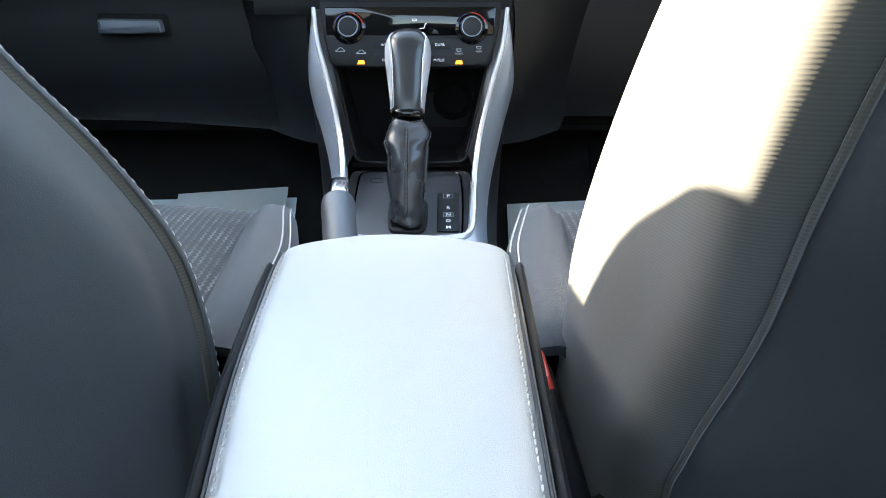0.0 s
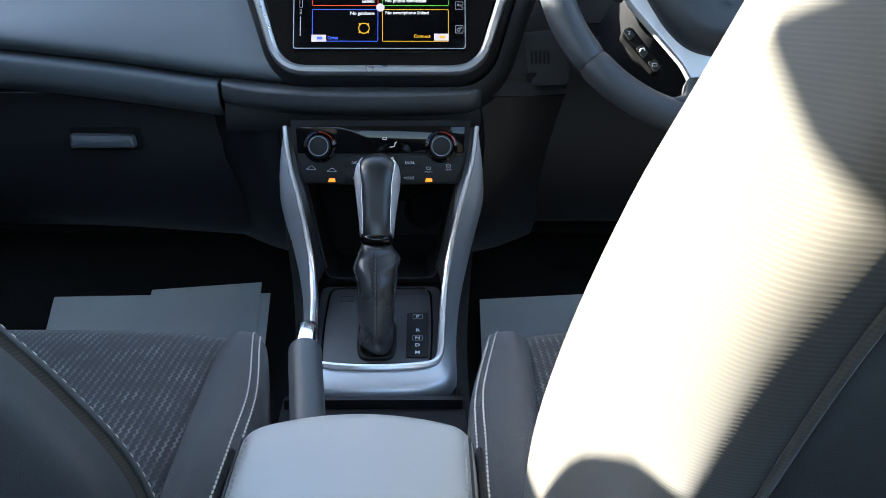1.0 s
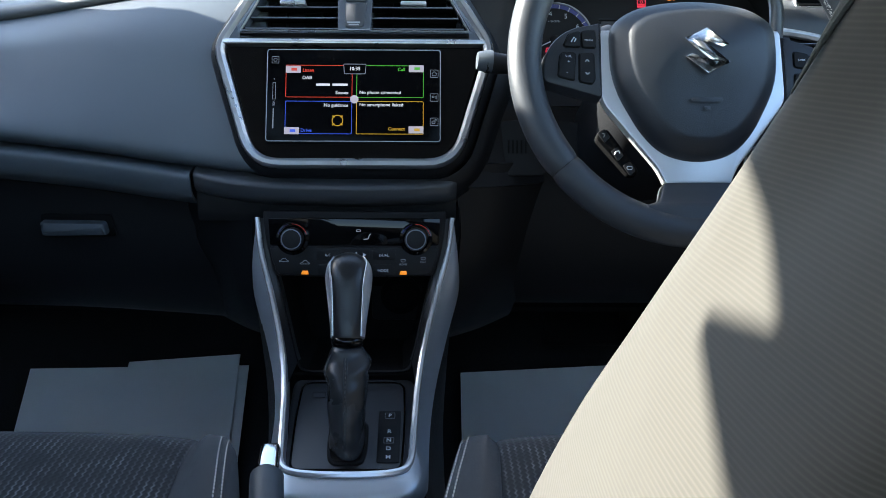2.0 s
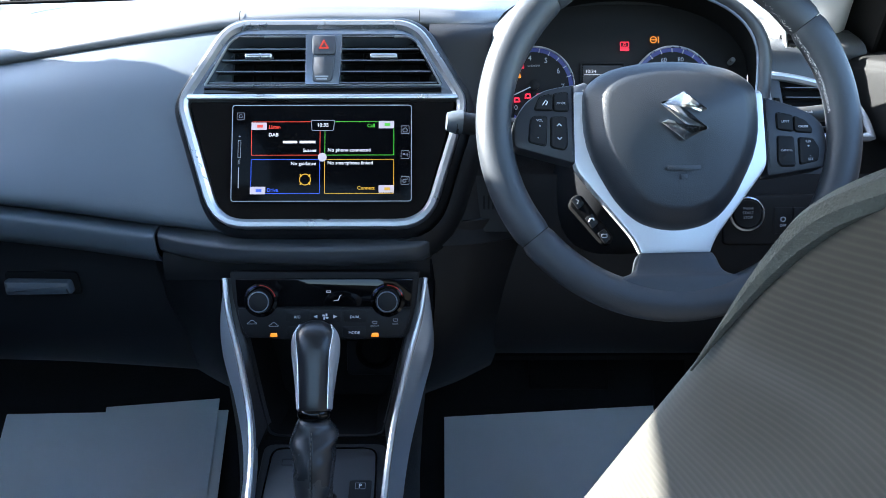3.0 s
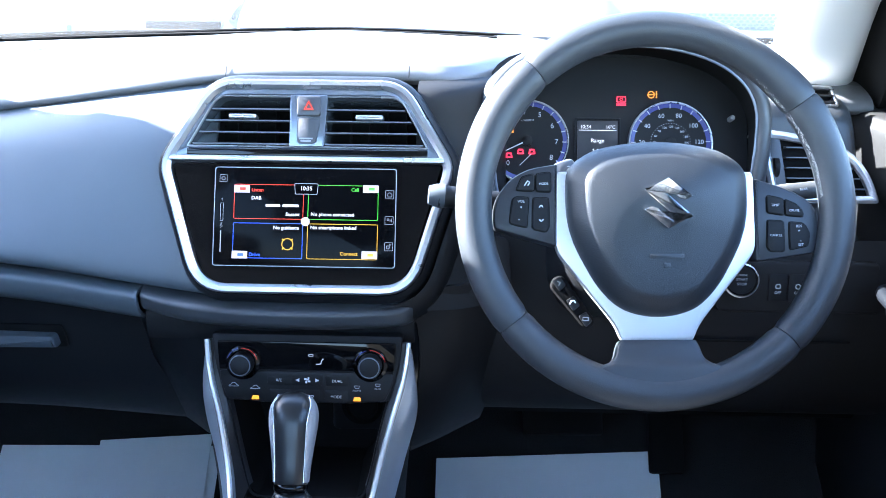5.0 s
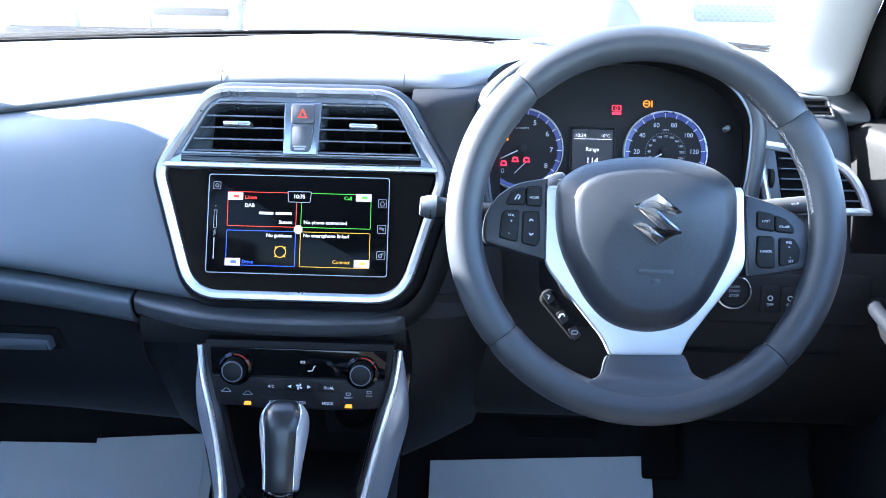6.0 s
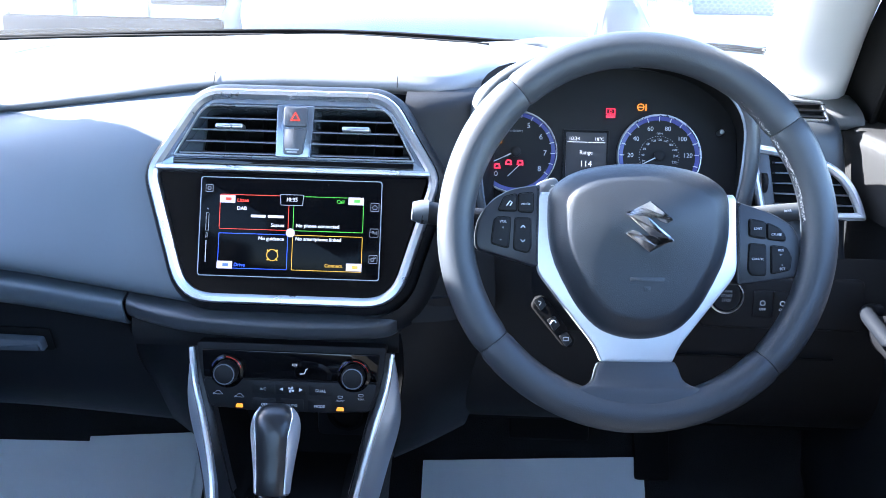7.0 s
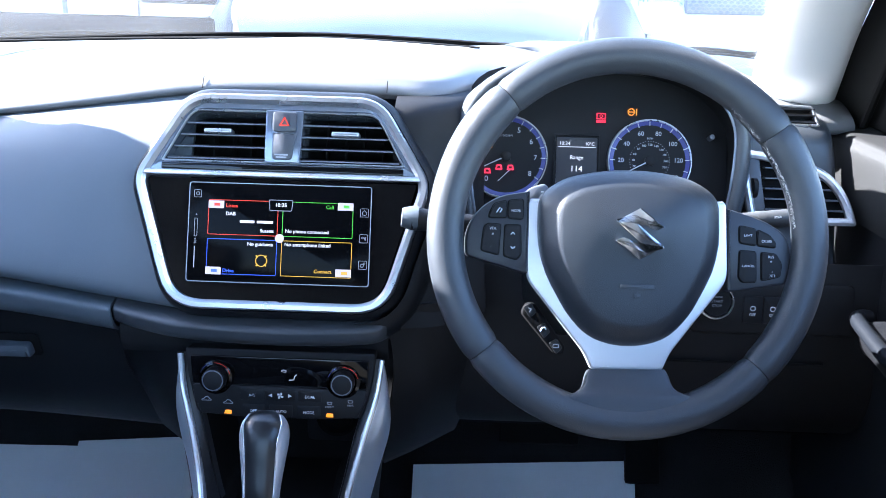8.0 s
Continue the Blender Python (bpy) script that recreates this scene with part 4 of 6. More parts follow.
    deck = rounded(mirrored([(0.066, 0.098), (0.066, -0.047)]), [0.012, 0.008, 0.008, 0.012], 4)
    part("deck", plate(deck, 0.02, 0.002, -0.024), CONSOLE, t, "", F_SHIFT)
    part("selector_panel", plate(ring, 0.006, 0.002, -0.006), CONSOLE, t, "dark satin selector panel", F_SHIFT)
    part("selector_edge", frame_ring(ring, 0.0022, 0.002, 0.0006, -0.001), GLOSS, t, "", F_SHIFT)
    # the cubby: floor, back and top
    part("cubby_floor", sheet([[(x, 1.098, 0.3350), (x, 1.14, 0.333), (x, 1.26, 0.335)] for x in (-0.066, 0, 0.066)], 0.004), VOID, t)
    lipc = smooth_line([(-x, y, z) for x, y, z in mouth] + [(x, y, z) for x, y, z in reversed(mouth[:-1])], 5)
    part("cubby_lip", tube(lipc, 0.0014, 6), MATT, t)
    part("cubby_back", box(-0.09, 0.09, 1.215, 1.225, 0.33, 0.47), VOID, t)
    soc = part("power_socket", lathe([(0.024, 0), (0.024, 0.006), (0.019, 0.009), (0.017, 0.004)], 28), VOID, t, "round black power socket cover", lean((0.048, 1.215, 0.392), 5))
    sub("socket_plate", plate(rect(0.07, 0.06, 0.008), 0.004, 0.001, -0.003), HARD, soc, "", lean((0.048, 1.215, 0.390), 5))
    part("tray", sheet([[(x, 0.925, 0.262), (x, 0.80, 0.245), (x, 0.60, 0.24), (x, 0.3, 0.24)] for x in (-0.088, 0, 0.088)], 0.004), HARD, t, "black console tray")
    part("front_face", box(-0.085, 0.085, 0.905, 0.915, 0.2, 0.268), HARD, t)
    strip = part("gear_plate", plate(rounded([(0.030, 0.040), (0.053, 0.040), (0.053, -0.036), (0.030, -0.036)], 0.003), 0.0016, 0.0005, 0.0), HARD, t, "black plate with selector letters", F_SHIFT)
    for k, (c, v) in enumerate((("P", 0.032), ("R", 0.008), ("N", -0.005), ("D", -0.017), ("M", -0.029))):
        letters(c, 0.0070, at(F_SHIFT, 0.0415, v, 0.0018), WHITEPRINT, strip, "lettering", bold=0.0001)
        if c in "PN":
            sub("letter_frame", frame_ring(rect(0.0105, 0.0085, 0.001, 0.0415, v), 0.0004, 0.0003, 0, 0.0016), GREYPRINT, strip, "", F_SHIFT)
    part("release_cover", frame_ring(rect(0.014, 0.009, 0.001, -0.036, 0.067), 0.0006, 0.0004, 0, 0.0), HARD, t, "", F_SHIFT)


centre_console()


def gear_lever():
    t = thing("gear_lever", "black leather gear lever with silver sides and wrinkled boot", "gear lever", (0, 0.985, 0.30))
    foot, top = Vector((0, 1.011, 0.400)), Vector((0, 1.054, 0.487))
    ax = (top - foot).normalized()
    fwd = Vector((0, ax.z, -ax.y))

    def section(h, wx, wy, n=28, p=2.6, push=0.0):
        c = foot + ax * h + fwd * push
        out = []
        for k in range(n):
            a = 2 * math.pi * k / n
            ca, sa = math.cos(a), math.sin(a)
            out.append(c + Vector((1, 0, 0)) * wx * math.copysign(abs(ca) ** (2 / p), ca) + fwd * wy * math.copysign(abs(sa) ** (2 / p), sa))
        return out
    prof = [(0.0, 0.0150, 0.014), (0.004, 0.0165, 0.0155), (0.02, 0.0178, 0.017), (0.042, 0.0205, 0.020), (0.058, 0.0226, 0.023), (0.070, 0.0228, 0.0235), (0.079, 0.0205, 0.0215), (0.0865, 0.0150, 0.016), (0.0905, 0.007, 0.008)]
    part("knob", strips([section(*p) for p in prof], True, True, True), KNOB, t, "smooth black knob")
    for s in (-1, 1):
        rows = []
        for i, (h, wx, wy) in enumerate(prof[1:8]):
            first = (50, 46, 40, 38, 44, 56, 72)[i]
            row = []
            for k in range(6):
                a = radians(first + (118 - first) * k / 5)
                ca, sa = math.cos(a), math.sin(a)
                row.append(foot + ax * h + Vector((s * (wx + 0.0009) * sa ** 0.77, 0, 0)) - fwd * (wy + 0.0009) * math.copysign(abs(ca) ** 0.77, ca))
            rows.append(row)
        part("side_insert", sheet(rows, 0.0012, 4, 3, towards=(s * 0.5, 0.5, 0.6)), INSERT, t, "curved satin silver side insert")
        part("insert_edge", tube(smooth_line([r[0] for r in rows], 5), 0.0007, 6), BRIGHT, t, "insert edge, highlight put in its colour")
    part("collar", strips([section(h, w, w * 0.92) for h, w in ((-0.006, 0.0145), (-0.003, 0.0165), (0.001, 0.0165), (0.003, 0.015))], True, True, True), GLOSS, t)
    # the boot: folds run round it and sag at its foot
    rings = []
    base = Vector((0, 0.984, 0.297))
    rng = random.Random(4)
    ph = [rng.uniform(0, 6.3) for _ in range(6)]
    for i in range(30):
        k = i / 29
        c = (foot - ax * 0.004).lerp(base, k)
        wx = 0.0150 + 0.0072 * min(1, k * 6.5) ** 1.5 + 0.0014 * math.exp(-((k - 0.22) / 0.12) ** 2) - 0.0066 * max(0.0, k - 0.15)
        wy = 0.0145 + 0.012 * min(1, k * 3) + 0.002 * k
        ring = []
        for j in range(40):
            a = 2 * math.pi * j / 40
            fold = 0.0010 * math.sin(3 * a + 10 * k + ph[0]) * math.sin(7 * k + ph[1]) + 0.0020 * math.sin(26 * k + 2.0 * math.cos(a) + ph[2]) * math.exp(-((k - 0.15) / 0.14) ** 2)
            fold += 0.0018 * math.sin(20 * k + 3 * math.sin(a) + ph[3]) * math.exp(-((k - 0.88) / 0.1) ** 2)
            ring.append(c + Vector((math.cos(a) * (wx + fold), math.sin(a) * (wy + fold), 0.002 * math.sin(2 * a + ph[4]))))
        rings.append(ring)
    part("boot", strips(rings, True, True, True), BOOT, t, "wrinkled soft leather boot", sharp=3)
    seam = [(foot - ax * 0.012).lerp(base, k / 20) + Vector((0, -(0.0172 + 0.0125 * min(1, (0.08 + k / 20) * 3) + 0.002 * k / 20), 0.002)) for k in range(19)]
    for s in (-1, 1):
        part("seam", tube([p + Vector((s * 0.0016, 0.0008, 0)) for p in seam], 0.0007, 5), BOOT, t)
    part("seam_stitch", stitches(seam, 0.0028, 0.0018, 0.0004), SEAMTHREAD, t)
    part("boot_base", frame_ring(rounded(mirrored([(0.0200, 0.022), (0.0205, -0.02), (0.017, -0.040)]), 0.01, 4), 0.004, 0.004, 0.001, 0.0), MATT, t, "", F_SHIFT)


gear_lever()


def handbrake():
    t = thing("handbrake", "dark leather handbrake grip with a silver release button", "handbrake", (-0.052, 0.62, 0.27))
    path = smooth_line([(-0.0510, 0.808, 0.3525), (-0.0500, 0.798, 0.348), (-0.0468, 0.775, 0.337), (-0.0420, 0.74, 0.320), (-0.032, 0.66, 0.282)], 5)
    part("grip", tube(path, lambda k: 0.0140 * min(1, 0.78 + 5 * k), 20, flat=1.1), GRIP, t, "smooth grey grip")
    a, b = Vector((-0.0512, 0.810, 0.3535)), Vector((-0.0515, 0.842, 0.366))
    d = (b - a).normalized()
    part("collar", tube([a - d * 0.006, a - d * 0.001, a + d * 0.001], 0.0108, 18), GLOSS, t)
    m = Matrix.Translation(a) @ d.to_track_quat("Z", "Y").to_matrix().to_4x4()
    part("release_button", plate(rect(0.0165, 0.015, 0.005), 0.030, 0.004), CHROME, t, "silver push button", m)
    part("base_slot", box(-0.060, -0.010, 0.62, 0.76, 0.236, 0.285, 0.01), MATT, t)


handbrake()


def armrest():
    t = thing("armrest", "pale grey leather armrest lid with dark stitched edges", "armrest", (0.006, 0.45, 0.24))
    def spine(y):
        """The lid's middle and half its width: it narrows to the rear."""
        return [float(np.interp(y, (0.20, 0.30, 0.42, 0.54, 0.64), v)) for v in ((0.0175, 0.0135, 0.0085, 0.0062, 0.0058), (0.060, 0.0650, 0.0715, 0.0752, 0.0760))]
    cx = 0.0085
    rows = []
    for y, z, w in ((0.20, 0.345, 1.0), (0.30, 0.350, 1.0), (0.42, 0.3555, 1.0), (0.54, 0.361, 1.0), (0.600, 0.3655, 0.985), (0.622, 0.3665, 0.95), (0.632, 0.360, 0.925), (0.634, 0.347, 0.92)):
        mid, hw = spine(y)
        row = []
        for u, dz in ((-1, -0.030), (-1.0, -0.012), (-0.965, -0.003), (-0.82, 0.002), (-0.4, 0.0055), (0, 0.0065), (0.4, 0.0055), (0.82, 0.002), (0.965, -0.003), (1.0, -0.012), (1, -0.030)):
            bow = -0.010 * u * u if y > 0.61 else 0
            row.append((mid + u * hw * w, y + bow, z + (dz if y < 0.633 else dz * 0.5)))
        rows.append(row)
    part("pad", sheet(rows, 0.006, 5, 4), ARMREST, t, "padded leather lid")
    for s in (-1, 1):
        line = smooth_line([(spine(y)[0] + s * spine(y)[1] * 0.945, y, z + 0.0016) for y, z in ((0.20, 0.345), (0.30, 0.350), (0.42, 0.3555), (0.54, 0.361), (0.598, 0.3655))], 8)
        part("seam", tube(line, 0.0009, 6), HARD, t)
        part("stitching", stitches([p + Vector((-s * 0.0030, 0, 0.0008)) for p in line], 0.0046, 0.0022, 0.0007), DARKTHREAD, t)
        part("side_band", tube([p + Vector((s * 0.0065, 0, -0.012)) for p in line], 0.003, 8, flat=2.2), HARD, t)
    part("bin", box(cx - 0.060, cx + 0.062, 0.20, 0.615, 0.10, 0.338, 0.01), HARD, t, "black plastic storage bin")


armrest()


# ---- seats ----
def seat_cushion(t, s):
    """The seat base on side s (1: driver), with woven centre, plain bolsters and double stitching."""
    def edge(y):
        return float(np.interp(y, (0.44, 0.65, 0.80, 0.98, 1.02), (0.080, 0.083, 0.089, 0.114, 0.120)))

    def crease(y):
        return float(np.interp(y, (0.44, 0.68, 0.85, 1.0, 1.02), (0.116, 0.136, 0.147, 0.156, 0.157)))
    rows = []
    for y, z in ((0.57, 0.294), (0.68, 0.300), (0.80, 0.306), (0.93, 0.312), (0.982, 0.306), (1.010, 0.286), (1.018, 0.22)):
        c = crease(y) - 0.006
        rows.append([(s * x, y, z + dz) for x, dz in ((c, -0.008), (c + 0.012, 0.0), (0.24, 0.006), (0.36, 0.008), (0.48, 0.006), (0.72 - c - 0.012, 0.0), (0.72 - c, -0.008))])
    part("cushion_centre", sheet(rows, 0.01, 6, 5), WEAVE, t, "black cushion centre with rows of pale woven links")
    for inner in (True, False):
        rows = []
        for y, z in ((0.57, 0.310), (0.68, 0.314), (0.80, 0.316), (0.92, 0.317), (0.972, 0.309), (1.003, 0.288), (1.012, 0.22)):
            e, c = edge(y), crease(y)
            pts = []
            for x, dz in ((c + 0.002, -0.016), (c - 0.002, -0.006), (c - 0.010, 0.001), ((c + e) / 2 + 0.004, 0.006), (e + 0.008, 0.003), (e + 0.001, -0.006), (e - 0.003, -0.022), (e - 0.002, -0.08), (e + 0.002, -0.20)):
                pts.append((s * (x if inner else 0.72 - x), y, z + dz))
            rows.append(pts)
        part("bolster", sheet(rows, 0.006, 5, 5), PLAINCLOTH, t, "plain grey cloth bolster")
        for k, dz in ((0.0095, 0.0044), (0.0030, 0.0002)):
            line = smooth_line([(s * (edge(y) + k if inner else 0.72 - edge(y) - k), y + (0.001 if y > 0.97 else 0), z + dz) for y, z in ((0.575, 0.311), (0.63, 0.313), (0.70, 0.3145), (0.80, 0.316), (0.92, 0.317), (0.972, 0.3095), (1.004, 0.2885))], 8)
            part("stitching", stitches(line, 0.0048, 0.0020, 0.0009), THREAD, t, "pale double stitching")
    part("base", box(*sorted((s * 0.12, s * 0.60)), 0.46, 0.97, 0.03, 0.255, 0.02), MATT, t, "black seat base")


def driver_seat():
    t = thing("driver_seat", "grey cloth car seat with ribbed bolster and dark back", "car seat", (0.36, 0.75, 0), group="front seats")
    seat_cushion(t, 1)
    # inner flank of the backrest: front edge and rear seam at each height
    levels = [(0.04, 0.112, 0.65, 0.150, 0.50), (0.24, 0.109, 0.62, 0.147, 0.475), (0.30, 0.111, 0.60, 0.150, 0.447), (0.38, 0.113, 0.565, 0.160, 0.390), (0.46, 0.126, 0.525, 0.153, 0.318), (0.54, 0.146, 0.480, 0.160, 0.262), (0.60, 0.165, 0.440, 0.184, 0.235), (0.66, 0.184, 0.398, 0.212, 0.222),
              (0.70, 0.193, 0.362, 0.232, 0.215), (0.720, 0.1945, 0.340, 0.240, 0.205), (0.736, 0.199, 0.328, 0.250, 0.200), (0.750, 0.2055, 0.318, 0.262, 0.196), (0.759, 0.2140, 0.309, 0.275, 0.195), (0.7675, 0.230, 0.302, 0.290, 0.194)]
    turn = lambda z: float(np.interp(z, (0.28, 0.46, 0.60, 0.70), (0.5, 0.9, 1.0, 0.2)))
    levels = [(z, xf, yf, xs + 0.017 * turn(z), ys + 0.021 * turn(z)) for z, xf, yf, xs, ys in levels]
    def fall(z):
        return 0.030 * max(0.0, min(1.0, (z - 0.62) / 0.10))
    rows = []
    for z, xf, yf, xs, ys in levels:
        f, r = Vector((xf, yf, z)), Vector((xs, ys, z))
        g = max(0.0, min(1.0, (z - 0.62) / 0.08))
        rows.append([(xf + 0.05, yf + 0.035, z - fall(z)), (xf + 0.012, yf + 0.016, z - 0.2 * fall(z)), f, f.lerp(r, 0.3) + Vector((-0.013 * (1 - g), 0, 0)), (f.lerp(r, 0.62) + Vector((-0.019 * (1 - 0.5 * g), -0.002, 0))).lerp(r + Vector((-0.038, 0.055, 0)), 0.5 * turn(z)), (f.lerp(r, 0.84) + Vector((-0.019 * (1 - 0.4 * g), -0.003, 0))).lerp(r + Vector((-0.030, 0.017, 0)), turn(z)), (f.lerp(r, 0.95) + Vector((-0.011 * (1 - 0.4 * g), -0.003, 0))).lerp(r + Vector((-0.015, 0.002, 0)), turn(z)), r])
    part("inner_bolster", sheet(rows, 0.006, 5, 5), RIBS, t, "grey ribbed cloth side bolster")
    back = [[(xs, ys, z), (xs + 0.012, ys - 0.008, z), (xs + 0.06, ys - 0.020, z), (0.37, ys - 0.022, z), (0.62 - (xs - 0.15), ys - 0.01, z), (0.66 - (xs - 0.15), ys + 0.06, z)] for z, xf, yf, xs, ys in levels]
    part("back_panel", sheet(back, 0.006, 5, 5), BACKCLOTH, t, "black seat back panel")
    front = [[(xf + 0.05, yf + 0.035, z - fall(z)), (xf + 0.10, yf + 0.0, z - fall(z)), (0.37, yf - 0.01, z - fall(z)), (0.64 - xf, yf, z - fall(z)), (0.70 - xf, yf + 0.035, z - fall(z)), (0.735 - xf, yf - 0.03, z), (0.74 - xf, ys + 0.05, z)] for z, xf, yf, xs, ys in levels]
    part("backrest_front", sheet(front, 0.006, 4, 4), WEAVE, t, "woven cloth backrest front")
    z, xf, yf, xs, ys = levels[-1]
    top = [[(xf + 0.05, yf + 0.035, z - 0.030), (xf, yf, z), (xs, ys, z), (xs + 0.04, ys - 0.015, z)], [(0.37, yf - 0.01, z - 0.030), (0.37, yf - 0.03, z - 0.012), (0.37, ys + 0.01, z - 0.004), (0.37, ys - 0.022, z)], [(0.45, yf + 0.035, z - 0.030), (0.5, yf, z - 0.012), (0.5, ys, z), (0.48, ys - 0.01, z)]]
    part("backrest_top", sheet(top, 0.006, 5, 4), PLAINCLOTH, t)
    pipe = smooth_line([(xs - 0.001, ys - 0.001, z) for z, xf, yf, xs, ys in levels], 8)
    part("piping", tube(pipe, 0.0022, 8), RIBS, t, "raised seam piping")
    ridge = smooth_line([(xf - 0.001, yf, z + 0.0005) for z, xf, yf, xs, ys in levels[8:]], 8)
    part("shoulder_piping", tube(ridge, lambda k: 0.0004 + 0.0038 * min(1, 1.7 * k) ** 1.4, 8), PIPECLOTH, t, "raised shoulder piping")
    second = smooth_line([(xf + 0.013, yf + 0.016, z + 0.001 - 0.2 * fall(z)) for z, xf, yf, xs, ys in levels[10:]], 8)
    part("shoulder_piping", tube(second, lambda k: 0.0010 + 0.0026 * min(1, 2 * k), 8), PIPECLOTH, t, "raised shoulder piping")
    part("stitching", stitches([p + Vector((-0.0034, 0.0022, 0)) for p in pipe], 0.0030, 0.0018, 0.0004), LINTTHREAD, t, "fine pale seam stitching")


driver_seat()


def passenger_seat():
    t = thing("passenger_seat", "grey cloth car seat with smooth dark back, seen from behind", "car seat", (-0.36, 0.75, 0), group="front seats")
    seat_cushion(t, -1)
    levels = [(0.04, 0.092, 0.53), (0.22, 0.088, 0.515), (0.30, 0.088, 0.508), (0.35, 0.090, 0.500), (0.40, 0.101, 0.492), (0.45, 0.131, 0.482), (0.50, 0.172, 0.472), (0.56, 0.214, 0.458), (0.64, 0.238, 0.440), (0.70, 0.262, 0.425), (0.728, 0.285, 0.42), (0.742, 0.31, 0.42)]
    back = [[(-x, y, z), (-x - 0.012, y - 0.010, z), (-x - 0.05, y - 0.024, z), (-0.37, y - 0.035, z), (-0.70 + x, y - 0.02, z), (-0.735 + x, y + 0.01, z)] for z, x, y in levels]
    part("back_panel", sheet(back, 0.006, 5, 5), BACKCLOTH, t, "smooth dark seat back panel")
    def reach(x):
        return max(x + 0.03, min(x + 0.15, 0.27))
    def wing(z):
        return float(np.interp(z, (0.54, 0.60, 0.64, 0.66, 0.70, 0.728, 0.745), (0.185, 0.178, 0.133, 0.112, 0.072, 0.055, 0.055)))
    side = [[(-x, y, z), (-x - 0.010, y + 0.006, z), (-x - 0.3 * (reach(x) - x), y + 0.18 * wing(z), z), (-x - 0.75 * (reach(x) - x), y + 0.6 * wing(z), z), (-reach(x), y + wing(z), z)] for z, x, y in levels]
    part("inner_bolster", sheet(side, 0.006, 5, 5), RIBS, t, "grey ribbed cloth side bolster")
    front = []
    for z, x, y in levels:
        a, b = reach(x), 0.72 - x
        front.append([(-a - (b - a) * k, y + d * wing(z), z) for k, d in ((0, 1.0), (0.25, 0.75), (0.5, 0.65), (0.75, 0.75), (1, 0.88))] + [(-0.735 + x, y + 0.4 * wing(z), z), (-0.735 + x, y + 0.012, z)])
    part("backrest_front", sheet(front, 0.006, 4, 4), WEAVE, t, "woven cloth backrest front")
    z, x, y = levels[-1]
    part("backrest_top", sheet([[(-x, y, z), (-x - 0.015, y + 0.025, z + 0.001), (-x - 0.03, y + 0.055, z)], [(-0.37, y - 0.035, z), (-0.37, y + 0.0, z + 0.004), (-0.37, y + 0.036, z)], [(-0.435, y + 0.01, z), (-0.43, y + 0.03, z + 0.002), (-0.41, y + 0.05, z)]], 0.006, 5, 4), PLAINCLOTH, t)
    pipe = smooth_line([(-x + 0.001, y, z) for z, x, y in levels], 8)
    part("piping", tube(pipe, 0.0016, 8), BACKCLOTH, t, "raised seam piping")
    part("stitching", stitches([p + Vector((0.0016, 0.001, 0)) for p in pipe], 0.0030, 0.0036, 0.0005), LINTTHREAD, t, "pale fine seam stitching")


passenger_seat()


def belt_buckle():
    t = thing("belt_buckle", "black seat belt buckle with a red release button", "belt buckle", (0.104, 0.53, 0.10))
    m = Matrix.Translation((0.1030, 0.536, 0.270)) @ pose(0, 0, 0, -18, 0, 90)
    part("housing", box(-0.024, 0.024, -0.0095, 0.0095, -0.045, 0.042, 0.006, 3), HARD, t, "black buckle housing", m)
    part("release_button", box(-0.021, 0.021, -0.008, 0.008, 0.03, 0.050, 0.003, 2), RED, t, "red release button", m)
    part("stalk", tube(smooth_line([(0.104, 0.535, 0.225), (0.105, 0.53, 0.10), (0.105, 0.53, 0.0)], 4), 0.007, 8), MATT, t)


belt_buckle()


